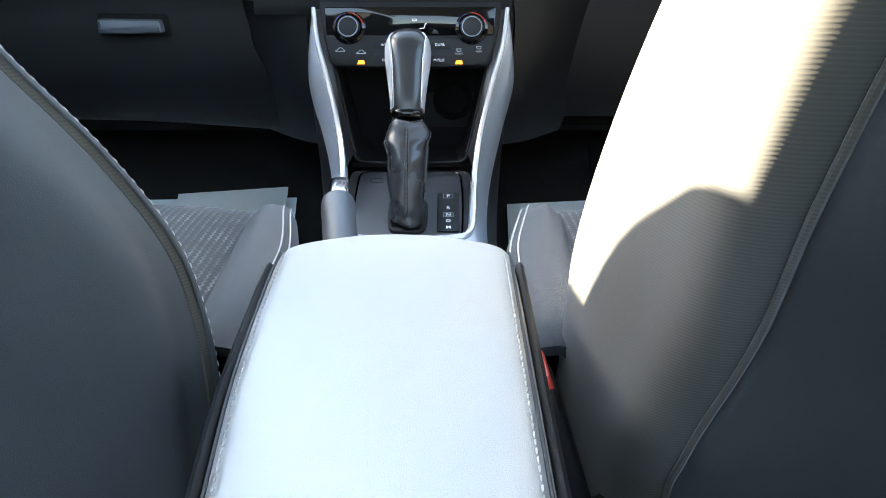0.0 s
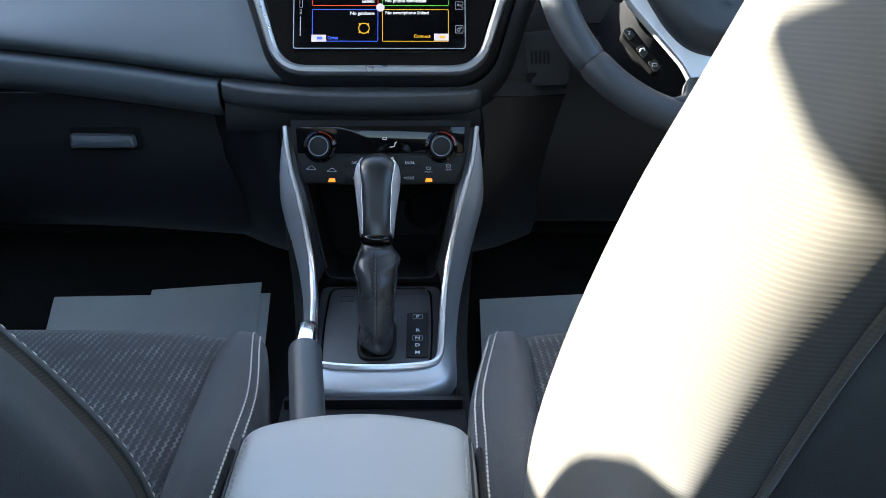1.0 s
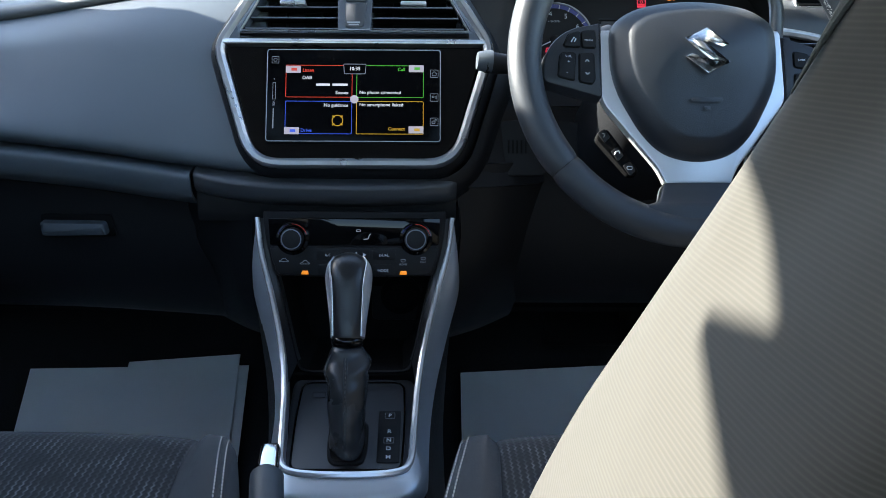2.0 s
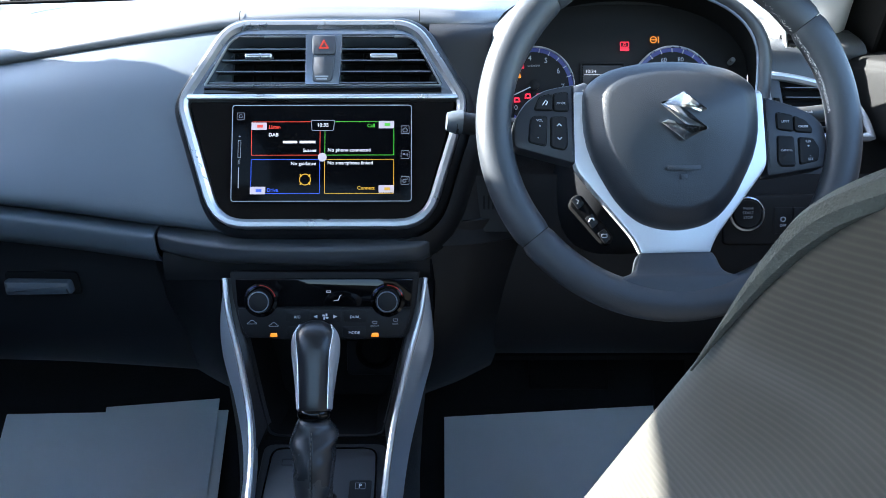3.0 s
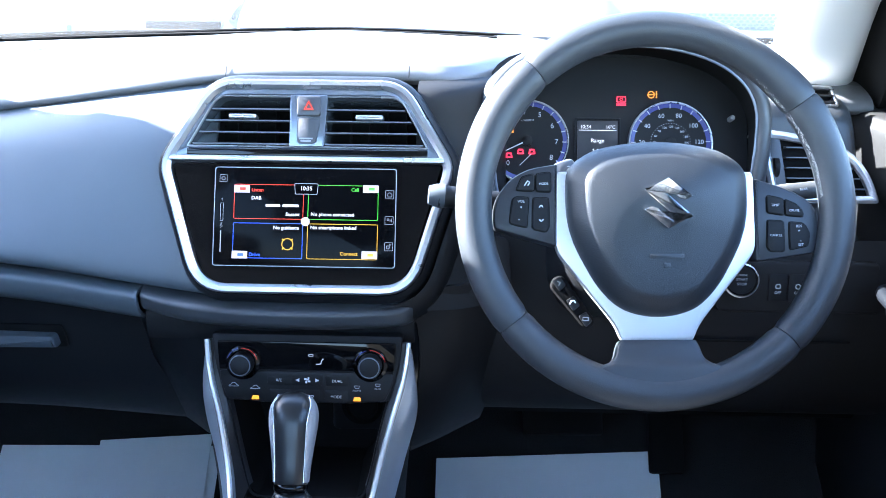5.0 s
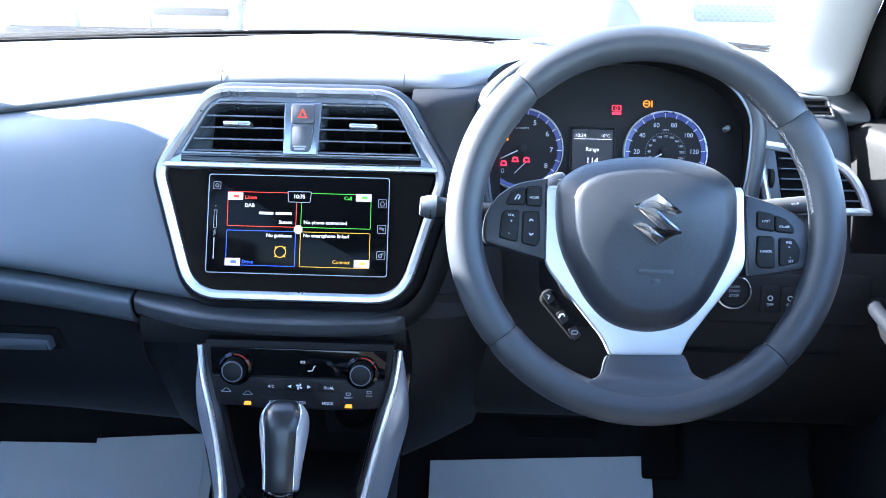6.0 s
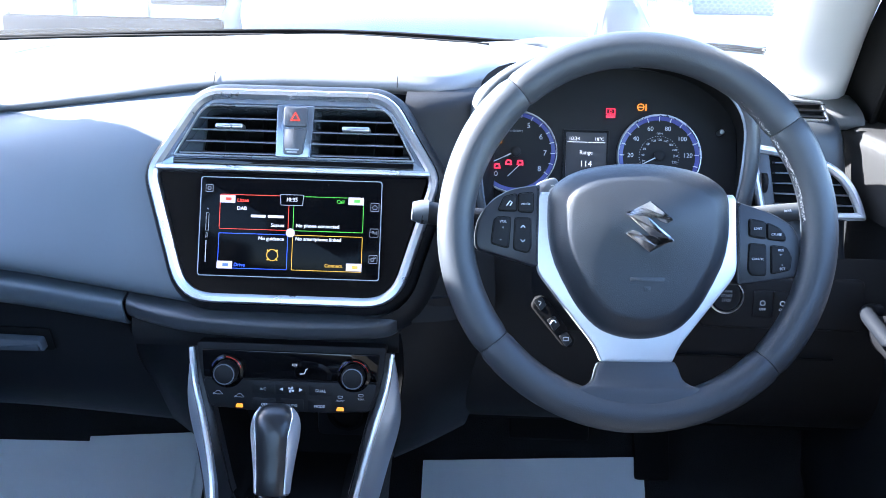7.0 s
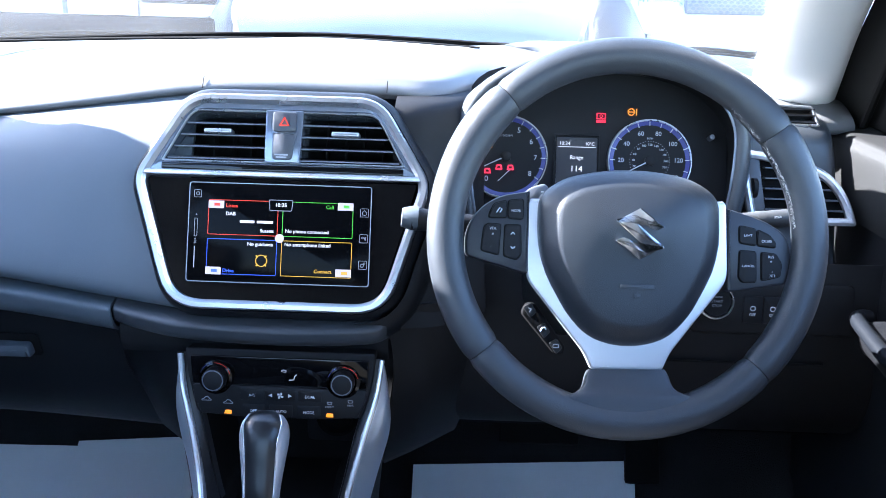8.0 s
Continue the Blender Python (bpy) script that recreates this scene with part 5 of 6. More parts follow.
# ---- steering wheel ----
def steering_wheel():
    F = F_WHEEL
    t = thing("steering_wheel", "black leather steering wheel with silver spokes and chrome badge", "steering wheel", on(F, 0, 0))
    R, r = 0.1655, 0.0165
    cuts = [35.7, 131.5, 218.2, 314.6]
    for i in range(4):
        a0, a1 = cuts[i], cuts[(i + 1) % 4] + (360 if i == 3 else 0)
        m = int((a1 - a0) / 2.2)
        rings = []
        for k in range(m + 1):
            a = radians(a0 + 0.12 + (a1 - a0 - 0.24) * k / m)
            edge = min(k, m - k)
            rr = r - (0.0014 if edge == 0 else 0)
            side = 0.0016 * math.exp(-((math.degrees(a) % 360 - 35) / 14) ** 2) + 0.0016 * math.exp(-((math.degrees(a) % 360 - 145) / 14) ** 2)
            c = Vector((R * math.cos(a), R * math.sin(a), 0))
            out = Vector((math.cos(a), math.sin(a), 0))
            rings.append([c + out * (rr + side) * math.cos(q) + Vector((0, 0, 1)) * rr * 0.92 * math.sin(q) for q in [2 * math.pi * j / 22 for j in range(22)]])
        part("rim_section", strips(rings, True, True, True), LEATHER, t, "black leather rim section", F)
    core = [Vector((R * math.cos(a), R * math.sin(a), 0)) for a in [2 * math.pi * k / 90 for k in range(90)]]
    part("rim_core", tube(core, r - 0.004, 12, True), VOID, t, "", F)
    for a0, a1, thread in ((4, 35, THREAD), (4.2, 35, DARKTHREAD), (37, 43, THREAD), (37.2, 52, DARKTHREAD)):
        rng = random.Random(int(a0 * 10))
        bm = bmesh.new()
        a = a0
        while a < a1:
            q, side = radians(a), rng.choice((-1, 1))
            deep = rng.uniform(0.925, 0.99)
            fat = r + 0.0016 * math.exp(-((a - 35) / 14) ** 2)
            mid = Vector(((R - fat * deep) * math.cos(q), (R - fat * deep) * math.sin(q), 0.0155 * math.sqrt(1 - deep * deep) + 0.0004))
            along, out = Vector((-math.sin(q), math.cos(q), 0)), Vector((math.cos(q), math.sin(q), 0.75))
            h = along * 0.0009 * side * rng.uniform(0.3, 1.4) + out * rng.uniform(0.0004, 0.0011)
            one = stitches([mid - h, mid, mid + h * 1.2], h.length * 1.7, 0.001, rng.uniform(0.00018, 0.00034))
            for p in one.faces:
                bm.faces.new([bm.verts.new(v.co) for v in p.verts])
            one.free()
            a += rng.uniform(0.25, 0.6) * (1.0 if a < 30 else 1.8)
        part("rim_stitching", bm, thread, t, "uneven hand stitching inside the rim", F)
    hub = [Vector((*p, 0)) for p in rounded([(x, y) for x, y in mirrored([(0.022, 0.0605), (0.060, 0.0525), (0.0820, 0.036), (0.0828, -0.020), (0.055, -0.071), (0.036, -0.0905), (0.012, -0.0980)])],
                                          [0.02, 0.02, 0.012, 0.03, 0.03, 0.014, 0.02, 0.02, 0.014, 0.03, 0.03, 0.012, 0.02, 0.02], 4)]

    def scaled(k, z):
        return [Vector((p.x * k, (p.y + 0.015) * k - 0.015, z + 0.006 * (1 - k) * (p.y / 0.08))) for p in hub]
    part("airbag_cover", strips([scaled(1.0, -0.022), scaled(1.0, 0.000), scaled(0.985, 0.0055), scaled(0.94, 0.0115), scaled(0.86, 0.0180), scaled(0.82, 0.0205), scaled(0.79, 0.0225), scaled(0.75, 0.0235), scaled(0.5, 0.0285), scaled(0.2, 0.0305)], True, True, True), AIRBAG, t, "moulded black airbag cover", F, sharp=1.2)
    for k, (w, y) in enumerate(((0.030, -0.045), (0.006, -0.053))):
        part("embossing", plate(rect(w, 0.0042, 0.001, 0.002, y), 0.0004, 0.0001, 0.0285 - 0.0010 * k), AIRBAG, t, "faint embossed mark", F)
    spoke = rounded(mirrored([(0.088, 0.034), (0.0905, 0.030), (0.0915, -0.038), (0.0385, -0.1045), (0.0320, -0.1195)]), [0.001, 0.002, 0.01, 0.016, 0.003, 0.003, 0.016, 0.01, 0.002, 0.001], 4)
    part("silver_spoke", plate(spoke, 0.012, 0.003, -0.014), SPOKE, t, "satin silver three-armed spoke", F)
    rows = []
    for v, x, w in ((-0.1185, 0.0345, -0.0020), (-0.124, 0.0372, 0.0005), (-0.130, 0.0388, 0.0025), (-0.1345, 0.0412, 0.0042), (-0.1380, 0.0465, 0.0060), (-0.1405, 0.0545, 0.0075), (-0.144, 0.065, 0.0085), (-0.150, 0.070, 0.0090), (-0.159, 0.062, 0.0095)):
        rows.append([(-x, v - 0.003, w - 0.016), (-x, v - 0.001, w - 0.004), (-x * 0.93, v, w), (-x * 0.5, v, w + 0.002), (0, v, w + 0.0025), (x * 0.5, v, w + 0.002), (x * 0.93, v, w), (x, v - 0.001, w - 0.004), (x, v - 0.003, w - 0.016)])
    part("lower_spoke", sheet(rows, 0.004, 4, 4, towards=(0, 0, 1)), LEATHER, t, "black lower spoke", F)
    part("airbag_pin", lathe([(0.0012, 0), (0.0012, 0.001), (0.0006, 0.0015)], 10), WHITEPRINT, t, "", at(F, -0.0700, 0.016, 0.0165))
    for s in (-1, 1):
        if s < 0:
            pod = [(-0.0885, 0.041), (-0.118, 0.036), (-0.137, 0.023), (-0.147, 0.004), (-0.147, -0.018), (-0.0895, -0.0345)]
        else:
            pod = [(0.0905, 0.0280), (0.124, 0.0180), (0.147, 0.004), (0.150, -0.020), (0.147, -0.040), (0.0905, -0.0485)]
        arm = part("button_pod", plate(rounded(pod, [0.002, 0.018, 0.018, 0.012, 0.006, 0.004]), 0.024, 0.003, -0.026), POD, t, "dark grey switch pod", F)
        if s < 0:
            keys = [((-0.1270, 0.0165), (-0.1215, 0.0285), (-0.1105, 0.0315), (-0.1105, 0.0160)), ((-0.1085, 0.0315), (-0.0955, 0.0330), (-0.0955, 0.0150), (-0.1085, 0.0155)),
                    ((-0.1305, 0.0075), (-0.1270, 0.0105), (-0.1155, 0.0100), (-0.1175, -0.0175), (-0.1330, -0.0135)), ((-0.1115, 0.0095), (-0.0975, 0.0095), (-0.0970, -0.0165), (-0.1005, -0.0215), (-0.1125, -0.0185))]
            words = [("MODE", -0.1020, 0.0222, 0.0032), ("VOL", -0.1225, 0.0062, 0.0036), ("+", -0.1225, 0.0008, 0.005), ("-", -0.1245, -0.0098, 0.005)]
        else:
            keys = [((0.1015, 0.0120), (0.1165, 0.0090), (0.1165, -0.0060), (0.1015, -0.0035)), ((0.1180, 0.0085), (0.1285, 0.0040), (0.1345, -0.0030), (0.1345, -0.0075), (0.1180, -0.0060)),
                    ((0.1015, -0.0105), (0.1165, -0.0115), (0.1165, -0.0390), (0.1035, -0.0390), (0.1005, -0.0350)), ((0.1215, -0.0120), (0.1350, -0.0135), (0.1400, -0.0220), (0.1385, -0.0335), (0.1215, -0.0375))]
            words = [("LIMIT", 0.1090, 0.0030, 0.0034), ("CRUISE", 0.1258, -0.0020, 0.0032), ("CANCEL", 0.1088, -0.0245, 0.0032), ("RES", 0.1298, -0.0162, 0.0036), ("+", 0.1298, -0.0205, 0.0044), ("-", 0.1310, -0.0292, 0.0044), ("SET", 0.1312, -0.0332, 0.0036)]
        for q in keys:
            key = sub("button", plate(rounded(q, 0.0025, 3), 0.0028, 0.0009, -0.0025), MATT, arm, "", F)
            sub("button_gap", frame_ring(offset(rounded(q, 0.0025, 3), -0.0008), 0.0008, 0.0005, 0, -0.0022), VOID, arm, "", F)
        for w, x, y, z in words:
            letters(w, z * 0.92, at(F, x, y, 0.0006), DIMPRINT, arm, "lettering")
    mute = tube([on(F, x, y, 0.0008) for x, y in ((-0.1195, 0.0205), (-0.1165, 0.0250), (-0.1145, 0.0235), (-0.1165, 0.0205))], 0.0005, 4)
    part("mute_mark", mute, WHITEPRINT, t)
    for s in (1, -1):
        part("arrow_mark", tube([on(F, -0.1045 - 0.002, -0.0045 + s * 0.0065 - s * 0.0012, 0.0006), on(F, -0.1045, -0.0045 + s * 0.0075, 0.0006), on(F, -0.1045 + 0.002, -0.0045 + s * 0.0065 - s * 0.0012, 0.0006)], 0.0004, 4), WHITEPRINT, t)
    # telephone switches behind the left spoke
    pod = part("phone_pod", plate(rounded([(-0.0940, -0.0695), (-0.0890, -0.0600), (-0.0815, -0.0600), (-0.0525, -0.1010), (-0.0560, -0.1080), (-0.0630, -0.1070)], 0.004), 0.010, 0.002, -0.032), PODBLACK, t, "black telephone switch strip", F)
    for x, y in ((-0.0862, -0.0672), (-0.0735, -0.0855), (-0.0622, -0.1000)):
        sub("button", plate(rounded([(x - 0.0062, y + 0.0030), (x + 0.0010, y + 0.0072), (x + 0.0065, y - 0.0015), (x + 0.0005, y - 0.0072)], 0.0018), 0.0022, 0.0008, -0.0225), HARD, pod, "", F)
    part("phone_mark", tube([on(F, x, y, -0.0195) for x, y in ((-0.0765, -0.0862), (-0.0750, -0.0832), (-0.0722, -0.0826), (-0.0712, -0.0850))], 0.0006, 5), WHITEPRINT, t, "white handset symbol")
    part("voice_mark", tube([on(F, -0.0878, -0.0650, -0.0195), on(F, -0.0850, -0.0660, -0.0195), on(F, -0.0866, -0.0690, -0.0195)], 0.0004, 5), GREYPRINT, t)
    part("car_mark", frame_ring(rect(0.0055, 0.0036, 0.0008, -0.0620, -0.0995), 0.0006, 0.0003, 0, -0.0202), GREYPRINT, t, "", F)
    # badge: one angular chrome shape
    hook = [(-0.0262, 0.0140), (0.0006, 0.0284), (0.0270, 0.0074), (0.0185, 0.0036), (0.0105, 0.0062), (-0.0062, 0.0192), (-0.0100, 0.0180)]
    bar = [(-0.0258, 0.0134), (-0.0085, 0.0172), (0.0258, -0.0134), (0.0085, -0.0172)]
    badge_m = at(F, 0.0026, 0.0010, 0.0150) @ Matrix.Diagonal((0.81, 0.80, 1, 1))
    for stroke in (hook, bar, [(-x, -y) for x, y in hook]):
        part("badge_stroke", plate(rounded(stroke, 0.0009, 3), 0.0042, 0.0014, 0.0165), CHROME, t, "angular chrome badge stroke", badge_m)


steering_wheel()


def column():
    t = thing("steering_column", "black steering column shroud with two stalks", "steering column", (0.34, 1.15, 0.6))
    rings = []
    for w, a, b, v in ((-0.03, 0.060, 0.050, -0.01), (-0.06, 0.068, 0.058, -0.012), (-0.12, 0.070, 0.065, -0.02), (-0.22, 0.075, 0.07, -0.03)):
        rings.append([on(F_WHEEL, a * math.copysign(abs(math.cos(q)) ** 0.7, math.cos(q)), v + b * math.copysign(abs(math.sin(q)) ** 0.7, math.sin(q)), w) for q in [2 * math.pi * k / 28 for k in range(28)]])
    part("shroud", strips(rings, True, True, True), HARD, t)
    s = part("left_stalk", tube(smooth_line([on(F_WHEEL, -0.06, 0.005, -0.065), on(F_WHEEL, -0.12, 0.012, -0.060), on(F_WHEEL, -0.172, 0.016, -0.056), on(F_WHEEL, -0.196, 0.018, -0.054)], 5), lambda k: 0.0075 + 0.004 * k, 14), HARD, t, "black wiper stalk")
    sub("tip", tube([on(F_WHEEL, -0.190, 0.018, -0.054), on(F_WHEEL, -0.198, 0.0185, -0.0535), on(F_WHEEL, -0.205, 0.019, -0.053)], lambda k: 0.0118 - 0.003 * k * k, 14), GRIP, s, "grey end cap")
    s = part("right_stalk", tube(smooth_line([on(F_WHEEL, 0.06, 0.013, -0.065), on(F_WHEEL, 0.12, 0.020, -0.062), on(F_WHEEL, 0.178, 0.026, -0.060)], 5), 0.0085, 14), STALK, t, "grey light stalk")
    letters("REAR", 0.0031, at(F_WHEEL, 0.156, 0.0245, -0.0518, 6), DIMPRINT, s)
    sub("grip_ring", tube([on(F_WHEEL, 0.138, 0.0215, -0.0615), on(F_WHEEL, 0.146, 0.0223, -0.0613)], 0.0092, 16), STALK, s)
    paddle = rounded([(-0.105, 0.020), (-0.088, 0.046), (-0.070, 0.052), (-0.066, 0.040), (-0.075, 0.01)], 0.006)
    part("shift_paddle", plate(paddle, 0.006, 0.002, -0.038), GREYMETAL, t, "grey gear shift paddle", F_WHEEL)
    letters("-", 0.012, at(F_WHEEL, -0.074, 0.044, -0.0315), WHITEPRINT, t)


column()


# ---- instruments ----
def instrument_cluster():
    F = F_CLUSTER
    t = thing("instrument_cluster", "black instrument cluster with two blue-rimmed dials and lit warnings", "instrument cluster", on(F, 0, 0))
    face = rounded(mirrored([(0.150, 0.095), (0.150, -0.09)]), [0.06, 0.01, 0.01, 0.06], 6)
    part("face", plate([(x - 0.006, y) for x, y, z in face], 0.004, 0, -0.006), DIALFACE, t, "", F)
    def dial(cx, cy, r, name, marks, numbers, needle):
        m = at(F, cx, cy, 0.0)
        d = part("dial", lathe([(r, -0.002), (r, 0.002), (r * 0.9, 0.001)], 48), DIALFACE, t, name, m)
        sub("chrome_ring", strips([lift(disc(r + 0.0016, 48), -0.002), lift(disc(r + 0.001, 48), 0.005), lift(disc(r - 0.0004, 48), 0.005), lift(disc(r - 0.001, 48), 0.001)]), SILVER, d, "thin bright ring", m)
        sub("blue_ring", strips([lift(disc(r - 0.001, 48), 0.0030), lift(disc(r - 0.0055, 48), 0.0012)]), DIALBLUE, d, "blue ring", m)
        for a in marks:
            sub("mark", plate(rect(0.0052, 0.0009, 0, r - 0.0042, 0), 0.0004, 0, 0.0034), DIALPRINT, d, "", m @ pose(0, 0, 0, 0, 0, a))
        for s, a, rr, size in numbers:
            letters(s, size, m @ pose(rr * math.cos(radians(a)), rr * math.sin(radians(a)), 0.0025), DIALPRINT, d)
        sub("needle", plate(rounded([(-0.004, -0.0008), (r - 0.012, -0.0004), (r - 0.012, 0.0004), (-0.004, 0.0008)], 0.0003, 2), 0.0008, 0, 0.006), DIALPRINT, d, "white needle", m @ pose(0, 0, 0, 0, 0, needle))
        sub("needle_cap", lathe([(0.006, 0.002), (0.006, 0.0065), (0.004, 0.0078)], 20), MATT, d, "", m)
        return d, m
    d, m = dial(-0.1065, -0.010, 0.0465, "round rev counter", [98 - 33 * (n / 2 - 4) for n in range(0, 17)], [(str(n), 98 - 33 * (n - 4), 0.0335, 0.0085) for n in range(0, 9)], 206)
    letters("x1000RPM", 0.0034, m @ pose(0, 0.024, 0.0025), GREYPRINT, d)
    sub("fuel_needle", plate(rect(0.018, 0.0009, 0, 0.006, 0), 0.0004, 0, 0.004), DIALPRINT, d, "", m @ pose(-0.006, -0.026, 0, 0, 0, 45))
    d, m = dial(0.0565, -0.010, 0.0465, "round speedometer", [180 - 1.775 * (v - 20) for v in range(0, 141, 10)], [(str(v), 180 - 1.775 * (v - 20), 0.0325, 0.0072) for v in range(0, 141, 20)] + [(str(v), 180 - 1.105 * (v - 20) + 20, 0.0185, 0.0036) for v in range(20, 221, 20)], 208)
    letters("MPH", 0.0034, m @ pose(0, 0.0255, 0.0025), GREYPRINT, d)
    for k in range(34):
        sub("dotted_scale", lathe([(0.0004, 0), (0.0004, 0.0006)], 6), GREYPRINT, d, "", m @ pose(0.0225 * math.cos(radians(215 - 7.5 * k)), 0.0225 * math.sin(radians(215 - 7.5 * k)), 0.002))
    s = part("trip_display", plate(rect(0.046, 0.055, 0.001, -0.0262, -0.013), 0.001, 0, 0.001), S_DIM, t, "dim trip computer display", F)
    sub("display_frame", frame_ring(rect(0.052, 0.062, 0.001, -0.0262, -0.013), 0.002, 0.002, 0.0005, 0.0), MATT, s, "", F)
    sub("display_line", plate(rect(0.043, 0.0006, 0, -0.0262, 0.0035), 0.0002, 0, 0.002), S_WHITE, s, "", F)
    letters("10:34", 0.0058, at(F, -0.040, 0.0072, 0.0022), S_WHITE, s)
    letters("10°C", 0.0052, at(F, -0.0115, 0.0072, 0.0022), S_WHITE, s)
    letters("Range", 0.0062, at(F, -0.0262, -0.0085, 0.0022), S_WHITE, s)
    letters("114", 0.0095, at(F, -0.0262, -0.0215, 0.0022), S_WHITE, s)
    w = part("brake_warning", frame_ring(rect(0.0108, 0.0072, 0.001, 0.0005, 0.0397), 0.0012, 0.0004, 0, 0.0012), L_RED, t, "lit red brake warning", F)
    sub("glyph", frame_ring(disc(0.0019, 16, 0.0005, 0.0397), 0.0007, 0.0004, 0, 0.0012), L_RED, w, "", F)
    sub("bar", plate(rect(0.0108, 0.0030, 0.0004, 0.0005, 0.0338), 0.0004, 0, 0.0012), L_RED, w, "", F)
    w = part("steering_warning", frame_ring(disc(0.0042, 20, 0.0345, 0.0455), 0.001, 0.0004, 0, 0.0012), L_AMBER, t, "lit amber steering warning", F)
    sub("bar", plate(rect(0.0012, 0.0075, 0, 0.0405, 0.0455), 0.0004, 0, 0.0012), L_AMBER, w, "", F)
    sub("bar", plate(rect(0.007, 0.001, 0, 0.0345, 0.0455), 0.0004, 0, 0.0012), L_AMBER, w, "", F)
    for x, y, mat in ((-0.122, 0.013, L_RED), (-0.126, 0.002, L_AMBER), (-0.127, -0.027, L_RED), (-0.114, -0.0225, L_RED), (-0.101, -0.0225, L_RED)):
        part("warning_light", frame_ring(rounded([(x - 0.0042, y - 0.003), (x + 0.0042, y - 0.003), (x + 0.003, y + 0.0032), (x - 0.003, y + 0.0032)], 0.0012, 3), 0.0018, 0.0004, 0, 0.0042), mat, t, "", F)
    part("reset_knob", lathe([(0.0032, 0), (0.0032, 0.012), (0.0024, 0.0135)], 16), SILVER, t, "small round reset knob", at(F, 0.124, 0.018, 0.0))


instrument_cluster()


def binnacle():
    F = F_CLUSTER
    t = thing("instrument_hood", "dark grey hood over the instruments with a pale inner edge", "instrument hood", on(F, 0, -0.05))

    def arch(hw, topv, w_top, w_low, low=-0.085, cx=-0.004):
        out = []
        for k in range(41):
            a = radians(-22 + 224 * k / 40)
            c, s = math.cos(a), math.sin(a)
            u = cx + hw * math.copysign(abs(c) ** 0.9, c)
            v = topv * abs(s) ** 0.85 if s > 0 else low * abs(s) / 0.375
            f = max(0, min(1, (v - low) / (topv - low)))
            out.append(on(F, u, v, w_low + (w_top - w_low) * f))
        return out
    part("inner_wall", strips([arch(0.150, 0.092, -0.004, -0.004), arch(0.147, 0.087, 0.035, 0.02), arch(0.143, 0.083, 0.070, 0.035)], False), VOID, t, "matt black inner wall")
    part("edge_line", tube(arch(0.1435, 0.0835, 0.071, 0.036), 0.0016, 8), GREYMETAL, t, "pale edge line")
    part("hood", strips([arch(0.1435, 0.0830, 0.069, 0.034), arch(0.146, 0.087, 0.078, 0.042), arch(0.152, 0.093, 0.080, 0.044), arch(0.160, 0.098, 0.070, 0.036), arch(0.168, 0.098, 0.040, 0.012), arch(0.180, 0.090, 0.0, -0.03), arch(0.20, 0.075, -0.06, -0.07)], False), LIP, t, "dark padded hood", sharp=1.5)


binnacle()


